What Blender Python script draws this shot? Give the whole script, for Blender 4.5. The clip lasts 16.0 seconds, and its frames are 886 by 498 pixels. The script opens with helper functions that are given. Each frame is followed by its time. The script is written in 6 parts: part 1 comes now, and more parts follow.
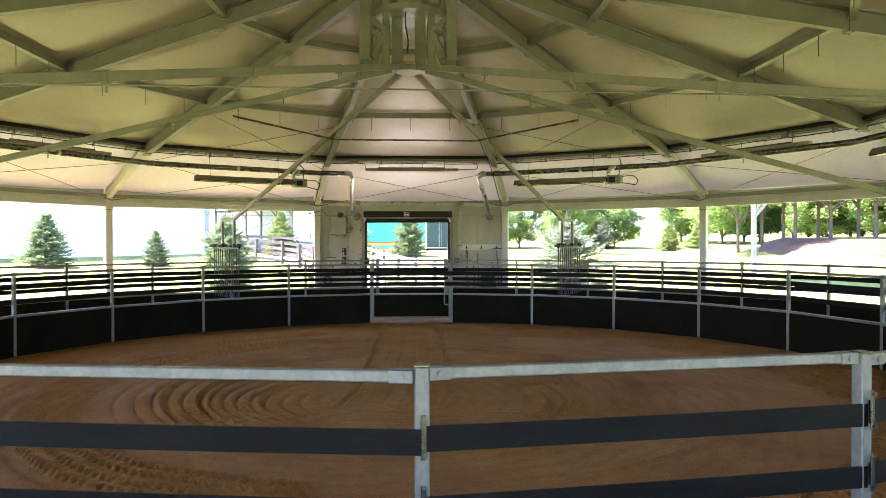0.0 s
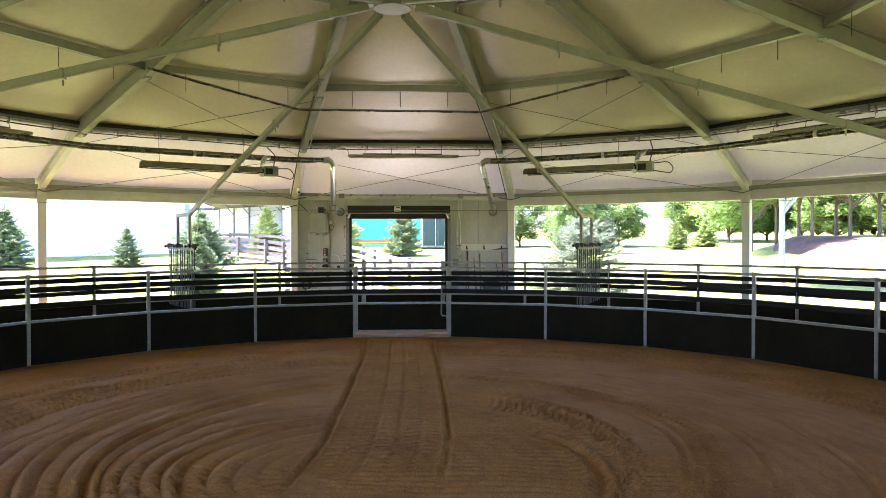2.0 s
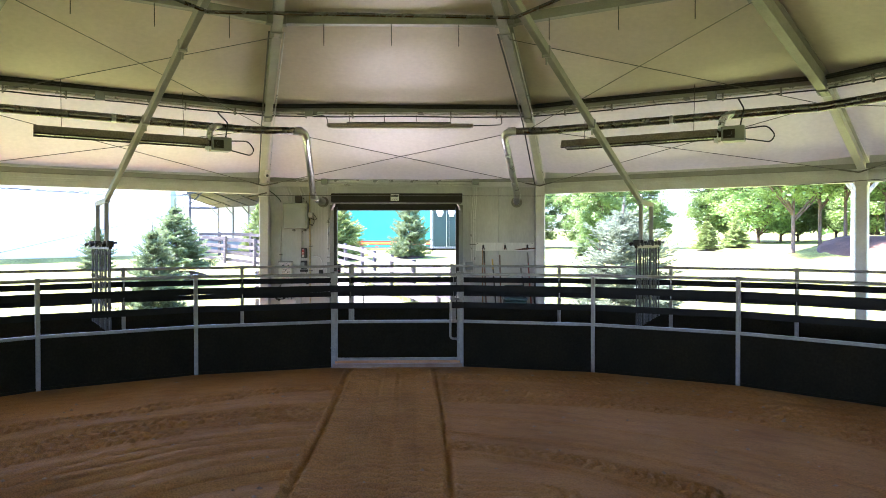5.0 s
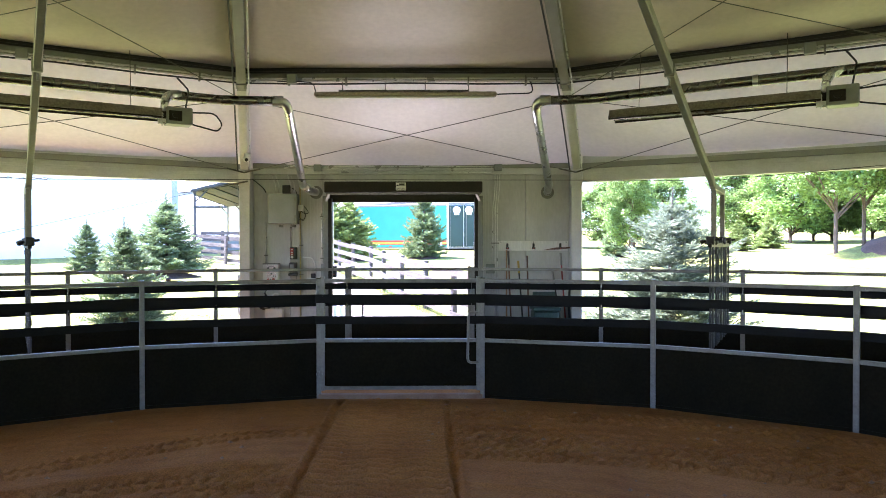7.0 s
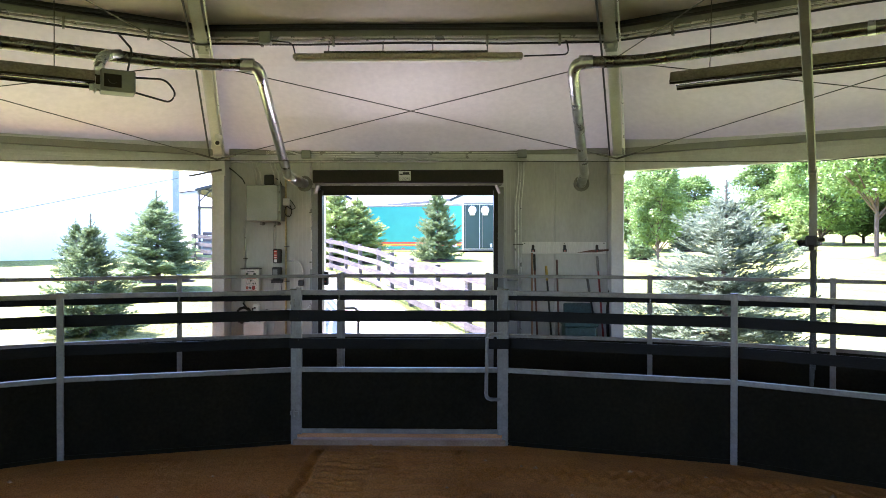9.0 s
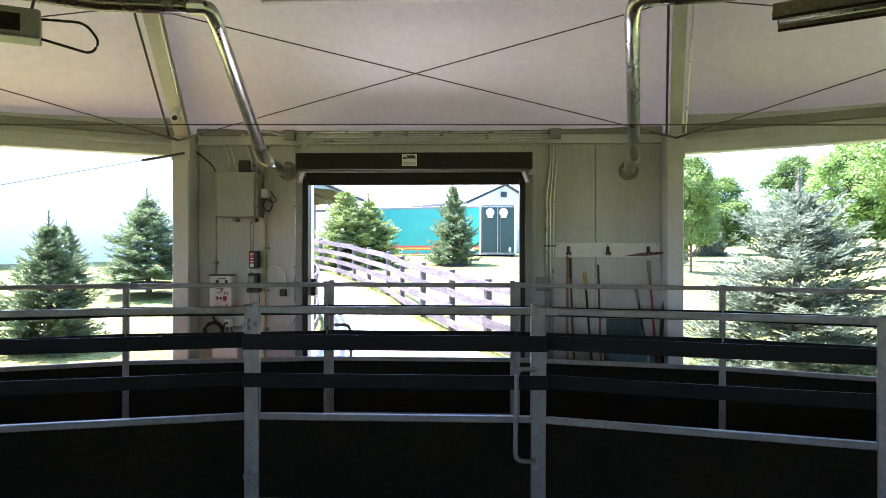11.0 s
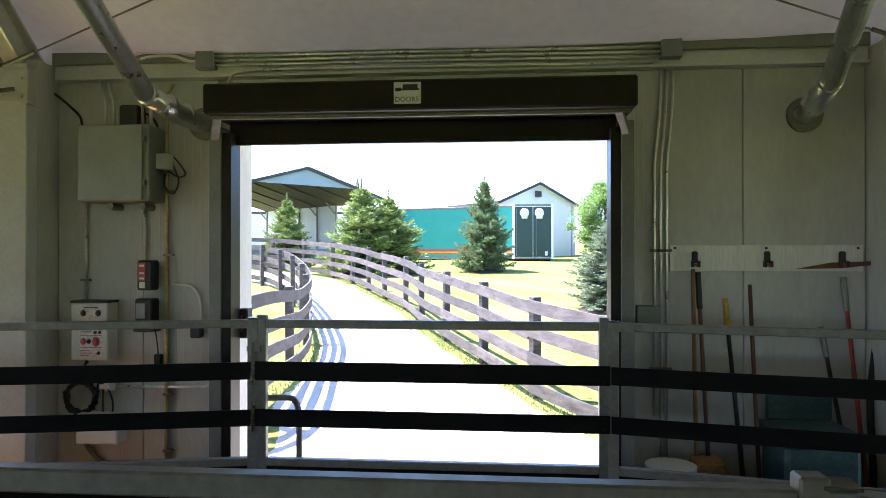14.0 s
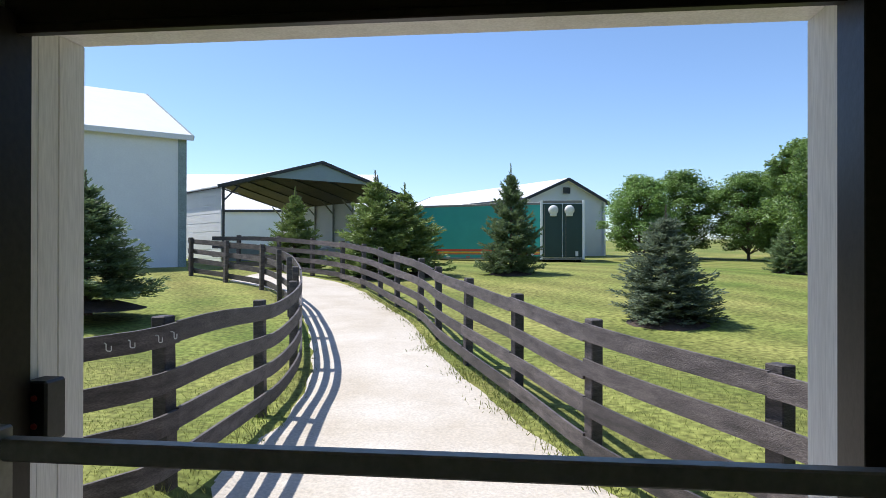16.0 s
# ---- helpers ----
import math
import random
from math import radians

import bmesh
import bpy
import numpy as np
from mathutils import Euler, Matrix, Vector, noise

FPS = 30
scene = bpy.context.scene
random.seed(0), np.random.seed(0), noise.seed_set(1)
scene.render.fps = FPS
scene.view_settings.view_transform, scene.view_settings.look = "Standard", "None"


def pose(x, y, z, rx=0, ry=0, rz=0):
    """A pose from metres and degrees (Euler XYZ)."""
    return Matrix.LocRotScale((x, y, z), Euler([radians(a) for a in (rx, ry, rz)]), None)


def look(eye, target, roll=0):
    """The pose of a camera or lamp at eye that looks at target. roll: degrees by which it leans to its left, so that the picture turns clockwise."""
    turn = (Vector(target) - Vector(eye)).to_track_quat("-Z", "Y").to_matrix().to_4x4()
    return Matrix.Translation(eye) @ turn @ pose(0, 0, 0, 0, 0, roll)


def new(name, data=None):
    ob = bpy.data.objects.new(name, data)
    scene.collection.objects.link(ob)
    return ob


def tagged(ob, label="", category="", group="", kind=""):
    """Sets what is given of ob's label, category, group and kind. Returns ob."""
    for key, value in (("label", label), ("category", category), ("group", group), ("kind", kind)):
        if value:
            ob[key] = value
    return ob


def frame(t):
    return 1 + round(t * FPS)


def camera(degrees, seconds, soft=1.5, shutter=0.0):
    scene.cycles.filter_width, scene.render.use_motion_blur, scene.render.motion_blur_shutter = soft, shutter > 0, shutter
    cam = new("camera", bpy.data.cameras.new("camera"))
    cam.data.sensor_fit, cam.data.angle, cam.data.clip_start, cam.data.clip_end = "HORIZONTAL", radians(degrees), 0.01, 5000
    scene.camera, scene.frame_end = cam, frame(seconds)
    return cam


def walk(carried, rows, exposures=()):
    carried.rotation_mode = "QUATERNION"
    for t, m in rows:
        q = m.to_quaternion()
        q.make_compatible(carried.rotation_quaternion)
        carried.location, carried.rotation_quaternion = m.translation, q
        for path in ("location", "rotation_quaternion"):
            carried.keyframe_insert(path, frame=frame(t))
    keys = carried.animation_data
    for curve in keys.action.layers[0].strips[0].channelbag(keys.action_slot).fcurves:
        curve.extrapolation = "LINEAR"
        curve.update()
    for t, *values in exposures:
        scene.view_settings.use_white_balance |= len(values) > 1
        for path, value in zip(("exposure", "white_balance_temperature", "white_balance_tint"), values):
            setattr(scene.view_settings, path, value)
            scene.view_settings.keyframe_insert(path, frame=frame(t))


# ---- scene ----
cam = camera(65.4, 16.0, 0.8)
METRES, EYE, TILT, LEAN, TURN = 14.423, 1.5, 0.0, 0.0, 0.0
PATH = [
    (0, (0.078, -10.266, 2.044), (0.161, -8.268, 2.026), -0.1),
    (1, (0.158, -8.792, 2.024), (0.242, -6.794, 2.007), -0.1),
    (2, (0.199, -7.475, 2.079), (0.291, -5.478, 2.055), -0.1),
    (3, (0.262, -6.169, 2.084), (0.352, -4.171, 2.059), -0.1),
    (4, (0.342, -4.863, 2.045), (0.42, -2.864, 2.022), -0.1),
    (5, (0.419, -3.582, 1.995), (0.476, -1.583, 1.976), -0.1),
    (6, (0.474, -2.353, 1.966), (0.507, -0.353, 1.949), -0.1),
    (7, (0.509, -1.2, 1.959), (0.516, 0.8, 1.941), -0.1),
    (8, (0.534, -0.148, 1.958), (0.517, 1.851, 1.941), -0.0),
    (9, (0.557, 0.796, 1.951), (0.519, 2.796, 1.938), 0.0),
    (10, (0.569, 1.712, 1.937), (0.508, 3.711, 1.929), 0.0),
    (11, (0.555, 2.697, 1.913), (0.468, 4.695, 1.913), 0.1),
    (12, (0.513, 3.805, 1.889), (0.394, 5.801, 1.896), 0.1),
    (13, (0.465, 4.993, 1.893), (0.316, 6.988, 1.905), 0.1),
    (14, (0.422, 6.215, 1.94), (0.248, 8.207, 1.95), 0.0),
    (15, (0.34, 7.456, 1.968), (0.135, 9.445, 1.976), 0.1),
    (16, (0.229, 8.696, 1.977), (-0.011, 10.681, 1.985), 0.1),
]
EXPOSURES = [(0, 3.7, 6250, 26), (4.2, 3.75, 5700, 30), (9, 3.3, 5600, 30), (12, 3.0, 5700, 24), (13.5, 2.68, 5750, 20), (14.5, 2.4, 5850, 16), (15, 1.95, 5900, 14), (15.5, 1.2, 5950, 13), (16, 0.47, 6050, 12)]
walk(cam, [(t, look(eye, target, roll)) for t, eye, target, roll in PATH], EXPOSURES)

# ---- world and sun ----
SUN_ELEV, SUN_AZ = 59.5, -72.0  # azimuth clockwise from +y
world = bpy.data.worlds.new("sky")
scene.world = world
world.use_nodes = True
wn = world.node_tree.nodes
sky = wn.new("ShaderNodeTexSky")
sky.sky_type, sky.sun_disc = "NISHITA", False
sky.sun_elevation, sky.sun_rotation = radians(SUN_ELEV), radians(SUN_AZ)
sky.altitude = 900.0
sky.air_density, sky.dust_density, sky.ozone_density = 1.0, 0.8, 4.0
wn["Background"].inputs["Strength"].default_value = 0.13
world.node_tree.links.new(sky.outputs[0], wn["Background"].inputs["Color"])
sun_data = bpy.data.lights.new("sun", "SUN")
sun_data.energy, sun_data.angle, sun_data.color = 4.2, radians(0.55), (1.0, 0.95, 0.87)
sun = new("sun", sun_data)
sx, sy, sz = (math.sin(radians(SUN_AZ)) * math.cos(radians(SUN_ELEV)), math.cos(radians(SUN_AZ)) * math.cos(radians(SUN_ELEV)), math.sin(radians(SUN_ELEV)))
sun.matrix_world = look((60 * sx, 60 * sy, 60 * sz), (0, 0, 0))


# ---- materials ----
def material(name, color, rough=0.6, metal=0.0, second=None, scale=4.0, grain=60.0, bump=0.15, stretch=(1, 1, 1), spots=0.25, per_object=0.0, translucent=0.0, spec=0.5, amount=0.5, relief=0.01):
    """A surface with two scales of variation: broad stains towards the second colour, and fine grain in colour and relief."""
    m = bpy.data.materials.new(name)
    m.use_nodes = True
    n, l = m.node_tree.nodes, m.node_tree.links
    b = n["Principled BSDF"]
    second = second or tuple(c * 0.72 for c in color)
    tc, mp = n.new("ShaderNodeTexCoord"), n.new("ShaderNodeMapping")
    mp.inputs["Scale"].default_value = stretch
    l.new(tc.outputs["Object"], mp.inputs["Vector"])
    big, fine = n.new("ShaderNodeTexNoise"), n.new("ShaderNodeTexNoise")
    big.inputs["Scale"].default_value, big.inputs["Detail"].default_value, big.inputs["Roughness"].default_value = scale, 6, 0.62
    fine.inputs["Scale"].default_value, fine.inputs["Detail"].default_value = grain, 4
    l.new(mp.outputs[0], big.inputs["Vector"]), l.new(mp.outputs[0], fine.inputs["Vector"])
    ramp = n.new("ShaderNodeValToRGB")
    ramp.color_ramp.elements[0].position, ramp.color_ramp.elements[1].position = 0.5 - 0.18, 0.5 + 0.2
    l.new(big.outputs["Fac"], ramp.inputs["Fac"])
    mix = n.new("ShaderNodeMix")
    mix.data_type = "RGBA"
    mul = n.new("ShaderNodeMath")
    mul.operation, mul.inputs[1].default_value = "MULTIPLY", amount * 2
    l.new(ramp.outputs["Color"], mul.inputs[0])
    l.new(mul.outputs[0], mix.inputs["Factor"])
    mix.inputs["A"].default_value, mix.inputs["B"].default_value = (*color, 1), (*second, 1)
    mul.use_clamp = True
    grainy = n.new("ShaderNodeMix")
    grainy.data_type, grainy.blend_type = "RGBA", "MULTIPLY"
    grainy.inputs["Factor"].default_value = 1.0
    gr = n.new("ShaderNodeMapRange")
    gr.inputs["From Min"].default_value, gr.inputs["From Max"].default_value = 0.3, 0.7
    gr.inputs["To Min"].default_value, gr.inputs["To Max"].default_value = 1 - spots, 1 + spots
    l.new(fine.outputs["Fac"], gr.inputs["Value"])
    l.new(mix.outputs["Result"], grainy.inputs["A"]), l.new(gr.outputs[0], grainy.inputs["B"])
    out = grainy.outputs["Result"]
    if per_object:
        info, vary, tint = n.new("ShaderNodeObjectInfo"), n.new("ShaderNodeMapRange"), n.new("ShaderNodeMix")
        vary.inputs["To Min"].default_value, vary.inputs["To Max"].default_value = 1 - per_object, 1 + per_object
        tint.data_type, tint.blend_type, tint.inputs["Factor"].default_value = "RGBA", "MULTIPLY", 1.0
        l.new(info.outputs["Random"], vary.inputs["Value"])
        l.new(out, tint.inputs["A"]), l.new(vary.outputs[0], tint.inputs["B"])
        out = tint.outputs["Result"]
    l.new(out, b.inputs["Base Color"])
    b.inputs["Metallic"].default_value, b.inputs["Specular IOR Level"].default_value = metal, spec
    rr = n.new("ShaderNodeMapRange")
    rr.inputs["To Min"].default_value, rr.inputs["To Max"].default_value = max(0.03, rough - 0.13), min(1, rough + 0.13)
    l.new(big.outputs["Fac"], rr.inputs["Value"]), l.new(rr.outputs[0], b.inputs["Roughness"])
    if bump:
        bp = n.new("ShaderNodeBump")
        bp.inputs["Strength"].default_value, bp.inputs["Distance"].default_value = bump, relief
        l.new(fine.outputs["Fac"], bp.inputs["Height"]), l.new(bp.outputs[0], b.inputs["Normal"])
    if translucent:
        tr, ms = n.new("ShaderNodeBsdfTranslucent"), n.new("ShaderNodeMixShader")
        ms.inputs[0].default_value = translucent
        l.new(out, tr.inputs["Color"])
        l.new(b.outputs[0], ms.inputs[1]), l.new(tr.outputs[0], ms.inputs[2])
        l.new(ms.outputs[0], n["Material Output"].inputs["Surface"])
    return m


GALV = material("galvanised_steel", (0.225, 0.219, 0.196), 0.46, 0.4, (0.16, 0.154, 0.138), 9, 45, 0.05, spots=0.12)
RUBBER = material("black_rubber", (0.004, 0.004, 0.004), 0.5, 0, (0.009, 0.0085, 0.008), 3, 40, 0.12, stretch=(1, 1, 3), spec=0.12)
PANEL = material("black_fence_sheet", (0.0085, 0.0078, 0.0045), 0.65, 0, (0.017, 0.0135, 0.0075), 2.2, 30, 0.05, amount=0.3, spec=0.04)
STEEL = material("painted_frame_steel", (0.27, 0.27, 0.24), 0.42, 0.1, (0.21, 0.21, 0.18), 2.5, 50, 0.04, spots=0.07)
WHITE_STEEL = material("white_column_paint", (0.62, 0.62, 0.61), 0.45, 0, (0.5, 0.49, 0.47), 2, 40, 0.04, spots=0.06)
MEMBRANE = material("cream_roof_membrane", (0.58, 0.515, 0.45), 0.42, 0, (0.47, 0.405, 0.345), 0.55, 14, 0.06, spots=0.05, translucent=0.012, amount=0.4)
OUTER_MEMBRANE = material("white_eave_liner", (0.75, 0.715, 0.685), 0.42, 0, (0.66, 0.615, 0.57), 0.55, 14, 0.06, spots=0.05, translucent=0.122, amount=0.4)
WALL = material("off_white_wall_panel", (0.58, 0.58, 0.565), 0.5, 0, (0.45, 0.445, 0.42), 1.6, 30, 0.05, spots=0.06, stretch=(1, 1, 0.35))
JAMB = material("pale_jamb_timber", (0.8, 0.79, 0.77), 0.55, 0, (0.7, 0.68, 0.65), 3, 35, 0.08, spots=0.1, stretch=(3, 3, 0.3))
DARK_STEEL = material("dark_door_steel", (0.011, 0.010, 0.0095), 0.38, 0.0, (0.022, 0.016, 0.012), 2, 40, 0.05, spec=0.2)
DUCT = material("bright_flue_metal", (0.70, 0.72, 0.74), 0.3, 1.0, (0.50, 0.51, 0.51), 6, 60, 0.03, spots=0.08)
PIPE = material("dull_vent_pipe", (0.22, 0.22, 0.205), 0.27, 0.9, (0.14, 0.137, 0.125), 5, 50, 0.04)
HEATER = material("heater_reflector", (0.27, 0.255, 0.215), 0.4, 0.5, (0.18, 0.165, 0.135), 3, 40, 0.04)
LAMP = material("lamp_housing", (0.36, 0.315, 0.27), 0.5, 0, (0.28, 0.24, 0.2), 4, 40, 0.03)
GREY_BOX = material("grey_enamel_box", (0.25, 0.265, 0.255), 0.4, 0.2, (0.2, 0.21, 0.2), 3, 50, 0.03, spots=0.06)
CABLE = material("black_cable", (0.02, 0.02, 0.02), 0.5, 0, None, 5, 60, 0.05)
WIRE = material("brace_wire", (0.12, 0.115, 0.1), 0.4, 0.7, None, 5, 60, 0.02)
RED = material("red_plastic", (0.42, 0.05, 0.04), 0.45, 0, None, 6, 60, 0.05)
PAPER = material("white_sign_face", (0.75, 0.75, 0.73), 0.5, 0, (0.66, 0.66, 0.63), 4, 60, 0.02, spots=0.04)
INK = material("dark_print", (0.05, 0.05, 0.05), 0.6, 0, None, 6, 60, 0.0)
PINK = material("faded_red_print", (0.55, 0.16, 0.12), 0.6, 0, None, 6, 60, 0.0)
WOOD = material("tool_handle_wood", (0.34, 0.2, 0.1), 0.5, 0, (0.2, 0.1, 0.05), 8, 90, 0.12, stretch=(4, 4, 0.4))
BROWN = material("stained_fence_wood", (0.036, 0.029, 0.028), 0.66, 0, (0.16, 0.135, 0.128), 3.2, 48, 0.6, stretch=(1, 1, 5), spots=0.45, per_object=0.35, amount=0.42)
BARK = material("bark", (0.16, 0.11, 0.08), 0.9, 0, (0.09, 0.065, 0.05), 8, 40, 0.6, stretch=(2, 2, 0.5), spots=0.4)
PALE_BARK = material("pale_bark", (0.42, 0.38, 0.33), 0.85, 0, (0.25, 0.22, 0.18), 6, 30, 0.5, stretch=(2, 2, 0.6), spots=0.3)
MULCH = material("dark_mulch", (0.045, 0.03, 0.022), 0.95, 0, (0.09, 0.06, 0.045), 8, 50, 0.8, spots=0.5)
SIDING = material("white_metal_siding", (0.84, 0.84, 0.85), 0.5, 0, (0.77, 0.77, 0.79), 0.6, 20, 0.03, spots=0.03)
WHITE_ROOF = material("white_metal_roof", (0.8, 0.8, 0.79), 0.45, 0, (0.7, 0.7, 0.68), 0.5, 15, 0.03, spots=0.04)
TRIM = material("dark_trim", (0.05, 0.05, 0.055), 0.5, 0, None, 4, 40, 0.04)
GREY_TRIM = material("grey_corner_trim", (0.3, 0.36, 0.36), 0.5, 0, None, 3, 40, 0.04)
TEAL = material("teal_trailer_paint", (0.02, 0.27, 0.23), 0.4, 0, (0.03, 0.32, 0.27), 0.8, 30, 0.02, spots=0.05)
DEEP_GREEN = material("deep_green_paint", (0.009, 0.042, 0.036), 0.4, 0, None, 1, 40, 0.03, spots=0.06)
STRIPE_RED = material("stripe_red", (0.6, 0.06, 0.03), 0.4, 0, None, 4, 40, 0.0)
STRIPE_YELLOW = material("stripe_yellow", (0.75, 0.45, 0.03), 0.4, 0, None, 4, 40, 0.0)
DECK = material("brown_roof_deck", (0.10, 0.082, 0.07), 0.7, 0, (0.16, 0.13, 0.11), 1.5, 30, 0.05)
GABLE_BLUE = material("slate_blue_sheet", (0.30, 0.37, 0.41), 0.5, 0, (0.26, 0.32, 0.36), 0.8, 30, 0.03, spots=0.04)
TYRE = material("tyre_rubber", (0.02, 0.02, 0.02), 0.8, 0, None, 6, 50, 0.2)
CONCRETE = material("dusty_concrete", (0.27, 0.205, 0.145), 0.9, 0, (0.2, 0.12, 0.07), 3, 60, 0.3, spots=0.2)
GRAVEL = material("pale_limestone_path", (0.62, 0.565, 0.49), 0.95, 0, (0.48, 0.415, 0.325), 0.8, 34, 0.7, spots=0.15)
SAND = material("brown_arena_sand", (0.38, 0.19, 0.058), 0.9, 0, (0.27, 0.125, 0.038), 0.9, 75, 0.5, spots=0.3, spec=0.2, relief=0.02)


def dark_rings(m):
    """Paints track damp and groove shade as darker rings; loose clods in the relief."""
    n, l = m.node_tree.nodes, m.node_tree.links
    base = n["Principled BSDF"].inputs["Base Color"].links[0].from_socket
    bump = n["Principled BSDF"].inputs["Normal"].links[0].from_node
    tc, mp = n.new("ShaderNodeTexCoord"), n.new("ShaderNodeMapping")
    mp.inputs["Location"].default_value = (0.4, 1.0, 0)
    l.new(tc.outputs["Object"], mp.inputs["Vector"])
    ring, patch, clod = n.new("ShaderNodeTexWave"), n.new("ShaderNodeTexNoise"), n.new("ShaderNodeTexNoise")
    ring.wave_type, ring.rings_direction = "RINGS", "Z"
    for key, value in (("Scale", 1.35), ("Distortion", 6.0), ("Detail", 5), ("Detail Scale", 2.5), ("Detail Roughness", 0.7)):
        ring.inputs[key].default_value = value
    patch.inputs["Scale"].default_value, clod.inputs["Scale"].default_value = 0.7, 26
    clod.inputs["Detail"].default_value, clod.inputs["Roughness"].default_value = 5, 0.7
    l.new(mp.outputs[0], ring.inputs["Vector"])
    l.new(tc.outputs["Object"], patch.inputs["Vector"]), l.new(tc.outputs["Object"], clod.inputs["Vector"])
    both, dark_fac, mix = n.new("ShaderNodeMath"), n.new("ShaderNodeMapRange"), n.new("ShaderNodeMix")
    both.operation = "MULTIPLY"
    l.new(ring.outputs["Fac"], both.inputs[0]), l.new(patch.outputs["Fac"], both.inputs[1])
    dark_fac.inputs["From Min"].default_value, dark_fac.inputs["From Max"].default_value, dark_fac.inputs["To Max"].default_value = 0.25, 0.6, 0.18
    l.new(both.outputs[0], dark_fac.inputs["Value"])
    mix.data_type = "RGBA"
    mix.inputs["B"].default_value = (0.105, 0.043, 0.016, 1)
    l.new(dark_fac.outputs[0], mix.inputs["Factor"]), l.new(base, mix.inputs["A"])
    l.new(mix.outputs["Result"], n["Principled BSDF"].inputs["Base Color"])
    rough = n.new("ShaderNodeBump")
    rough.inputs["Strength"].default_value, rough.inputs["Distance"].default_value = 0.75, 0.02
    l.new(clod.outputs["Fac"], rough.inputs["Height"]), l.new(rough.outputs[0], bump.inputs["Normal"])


dark_rings(SAND)
LAWN = material("mown_lawn", (0.134, 0.18, 0.036), 0.95, 0, (0.31, 0.275, 0.09), 0.22, 11, 0.9, spots=0.5, spec=0.12, amount=0.42)


def mow(m):
    """Faint mowing bands across the lawn."""
    n, l = m.node_tree.nodes, m.node_tree.links
    base = n["Principled BSDF"].inputs["Base Color"].links[0].from_socket
    tc, mp, wave, amount, mix = n.new("ShaderNodeTexCoord"), n.new("ShaderNodeMapping"), n.new("ShaderNodeTexWave"), n.new("ShaderNodeMapRange"), n.new("ShaderNodeMix")
    mp.inputs["Rotation"].default_value = (0, 0, radians(-35))
    for key, value in (("Scale", 0.16), ("Distortion", 1.5), ("Detail", 3), ("Detail Scale", 0.6)):
        wave.inputs[key].default_value = value
    amount.inputs["To Min"].default_value, amount.inputs["To Max"].default_value = 0.82, 1.12
    mix.data_type, mix.blend_type, mix.inputs["Factor"].default_value = "RGBA", "MULTIPLY", 1.0
    l.new(tc.outputs["Object"], mp.inputs["Vector"]), l.new(mp.outputs[0], wave.inputs["Vector"])
    l.new(wave.outputs["Fac"], amount.inputs["Value"])
    l.new(base, mix.inputs["A"]), l.new(amount.outputs[0], mix.inputs["B"])
    l.new(mix.outputs["Result"], n["Principled BSDF"].inputs["Base Color"])


mow(LAWN)
BLADE = material("grass_blades", (0.16, 0.22, 0.04), 0.8, 0, (0.28, 0.27, 0.09), 1.5, 9, 0.0, spots=0.3, translucent=0.3)
SPRUCE = material("green_spruce_needles", (0.2, 0.27, 0.12), 0.55, 0, (0.12, 0.17, 0.078), 1.7, 7, 0.0, spots=0.45, per_object=0.18, translucent=0.38)
BLUE_SPRUCE = material("blue_spruce_needles", (0.23, 0.275, 0.185), 0.65, 0, (0.12, 0.15, 0.095), 1.8, 7, 0.0, spots=0.45, per_object=0.12, translucent=0.36, spec=0.2)
LIGHT_SPRUCE = material("light_green_needles", (0.27, 0.35, 0.10), 0.55, 0, (0.17, 0.23, 0.072), 1.7, 7, 0.0, spots=0.4, per_object=0.1, translucent=0.3)
LEAF = material("summer_leaves", (0.235, 0.35, 0.095), 0.5, 0, (0.14, 0.225, 0.06), 1.0, 6, 0.0, spots=0.4, translucent=0.36, per_object=0.25)
SOIL = material("bare_bank_soil", (0.12, 0.062, 0.035), 0.95, 0, (0.06, 0.032, 0.02), 0.8, 12, 0.6, spots=0.35)
GUIDE = material("guide_rail_paint", (0.2, 0.2, 0.19), 0.45, 0.2, (0.15, 0.15, 0.14), 3, 50, 0.03, spots=0.08)
CONDUIT = material("bright_conduit", (0.72, 0.72, 0.70), 0.3, 0.6, (0.55, 0.55, 0.53), 6, 50, 0.02, spots=0.08)
CLOD = material("pale_stone", (0.30, 0.20, 0.12), 0.9, 0, (0.20, 0.135, 0.08), 9, 60, 0.3, spots=0.3)


# ---- building blocks ----
def obj(name, bm, mat, parent=None, label="", category="", group="", kind="", smooth=False):
    me = bpy.data.meshes.new(name)
    bm.to_mesh(me)
    bm.free()
    me.materials.append(mat)
    if smooth:
        me.shade_smooth()
    ob = new(name, me)
    ob.parent = parent
    return tagged(ob, label, category, group, kind)


def part(name, bm, mat, parent, label="", smooth=False):
    return obj(name, bm, mat, parent, label, smooth=smooth)


def again(ob, m, parent=None):
    """Another piece on the same mesh."""
    o = new(ob.name.split(".")[0], ob.data)
    o.parent = parent or ob.parent
    o.matrix_basis = m
    return o


def raw(name, verts, faces, mat, parent=None, smooth=False):
    me = bpy.data.meshes.new(name)
    me.from_pydata(verts, [], faces)
    me.materials.append(mat)
    if smooth:
        me.shade_smooth()
    ob = new(name, me)
    ob.parent = parent
    return ob


def thing(name, label, category, m=None, group="", kind=""):
    ob = new(name)
    ob.empty_display_size = 0.2
    if m is not None:
        ob.matrix_world = m
    return tagged(ob, label, category, group, kind)


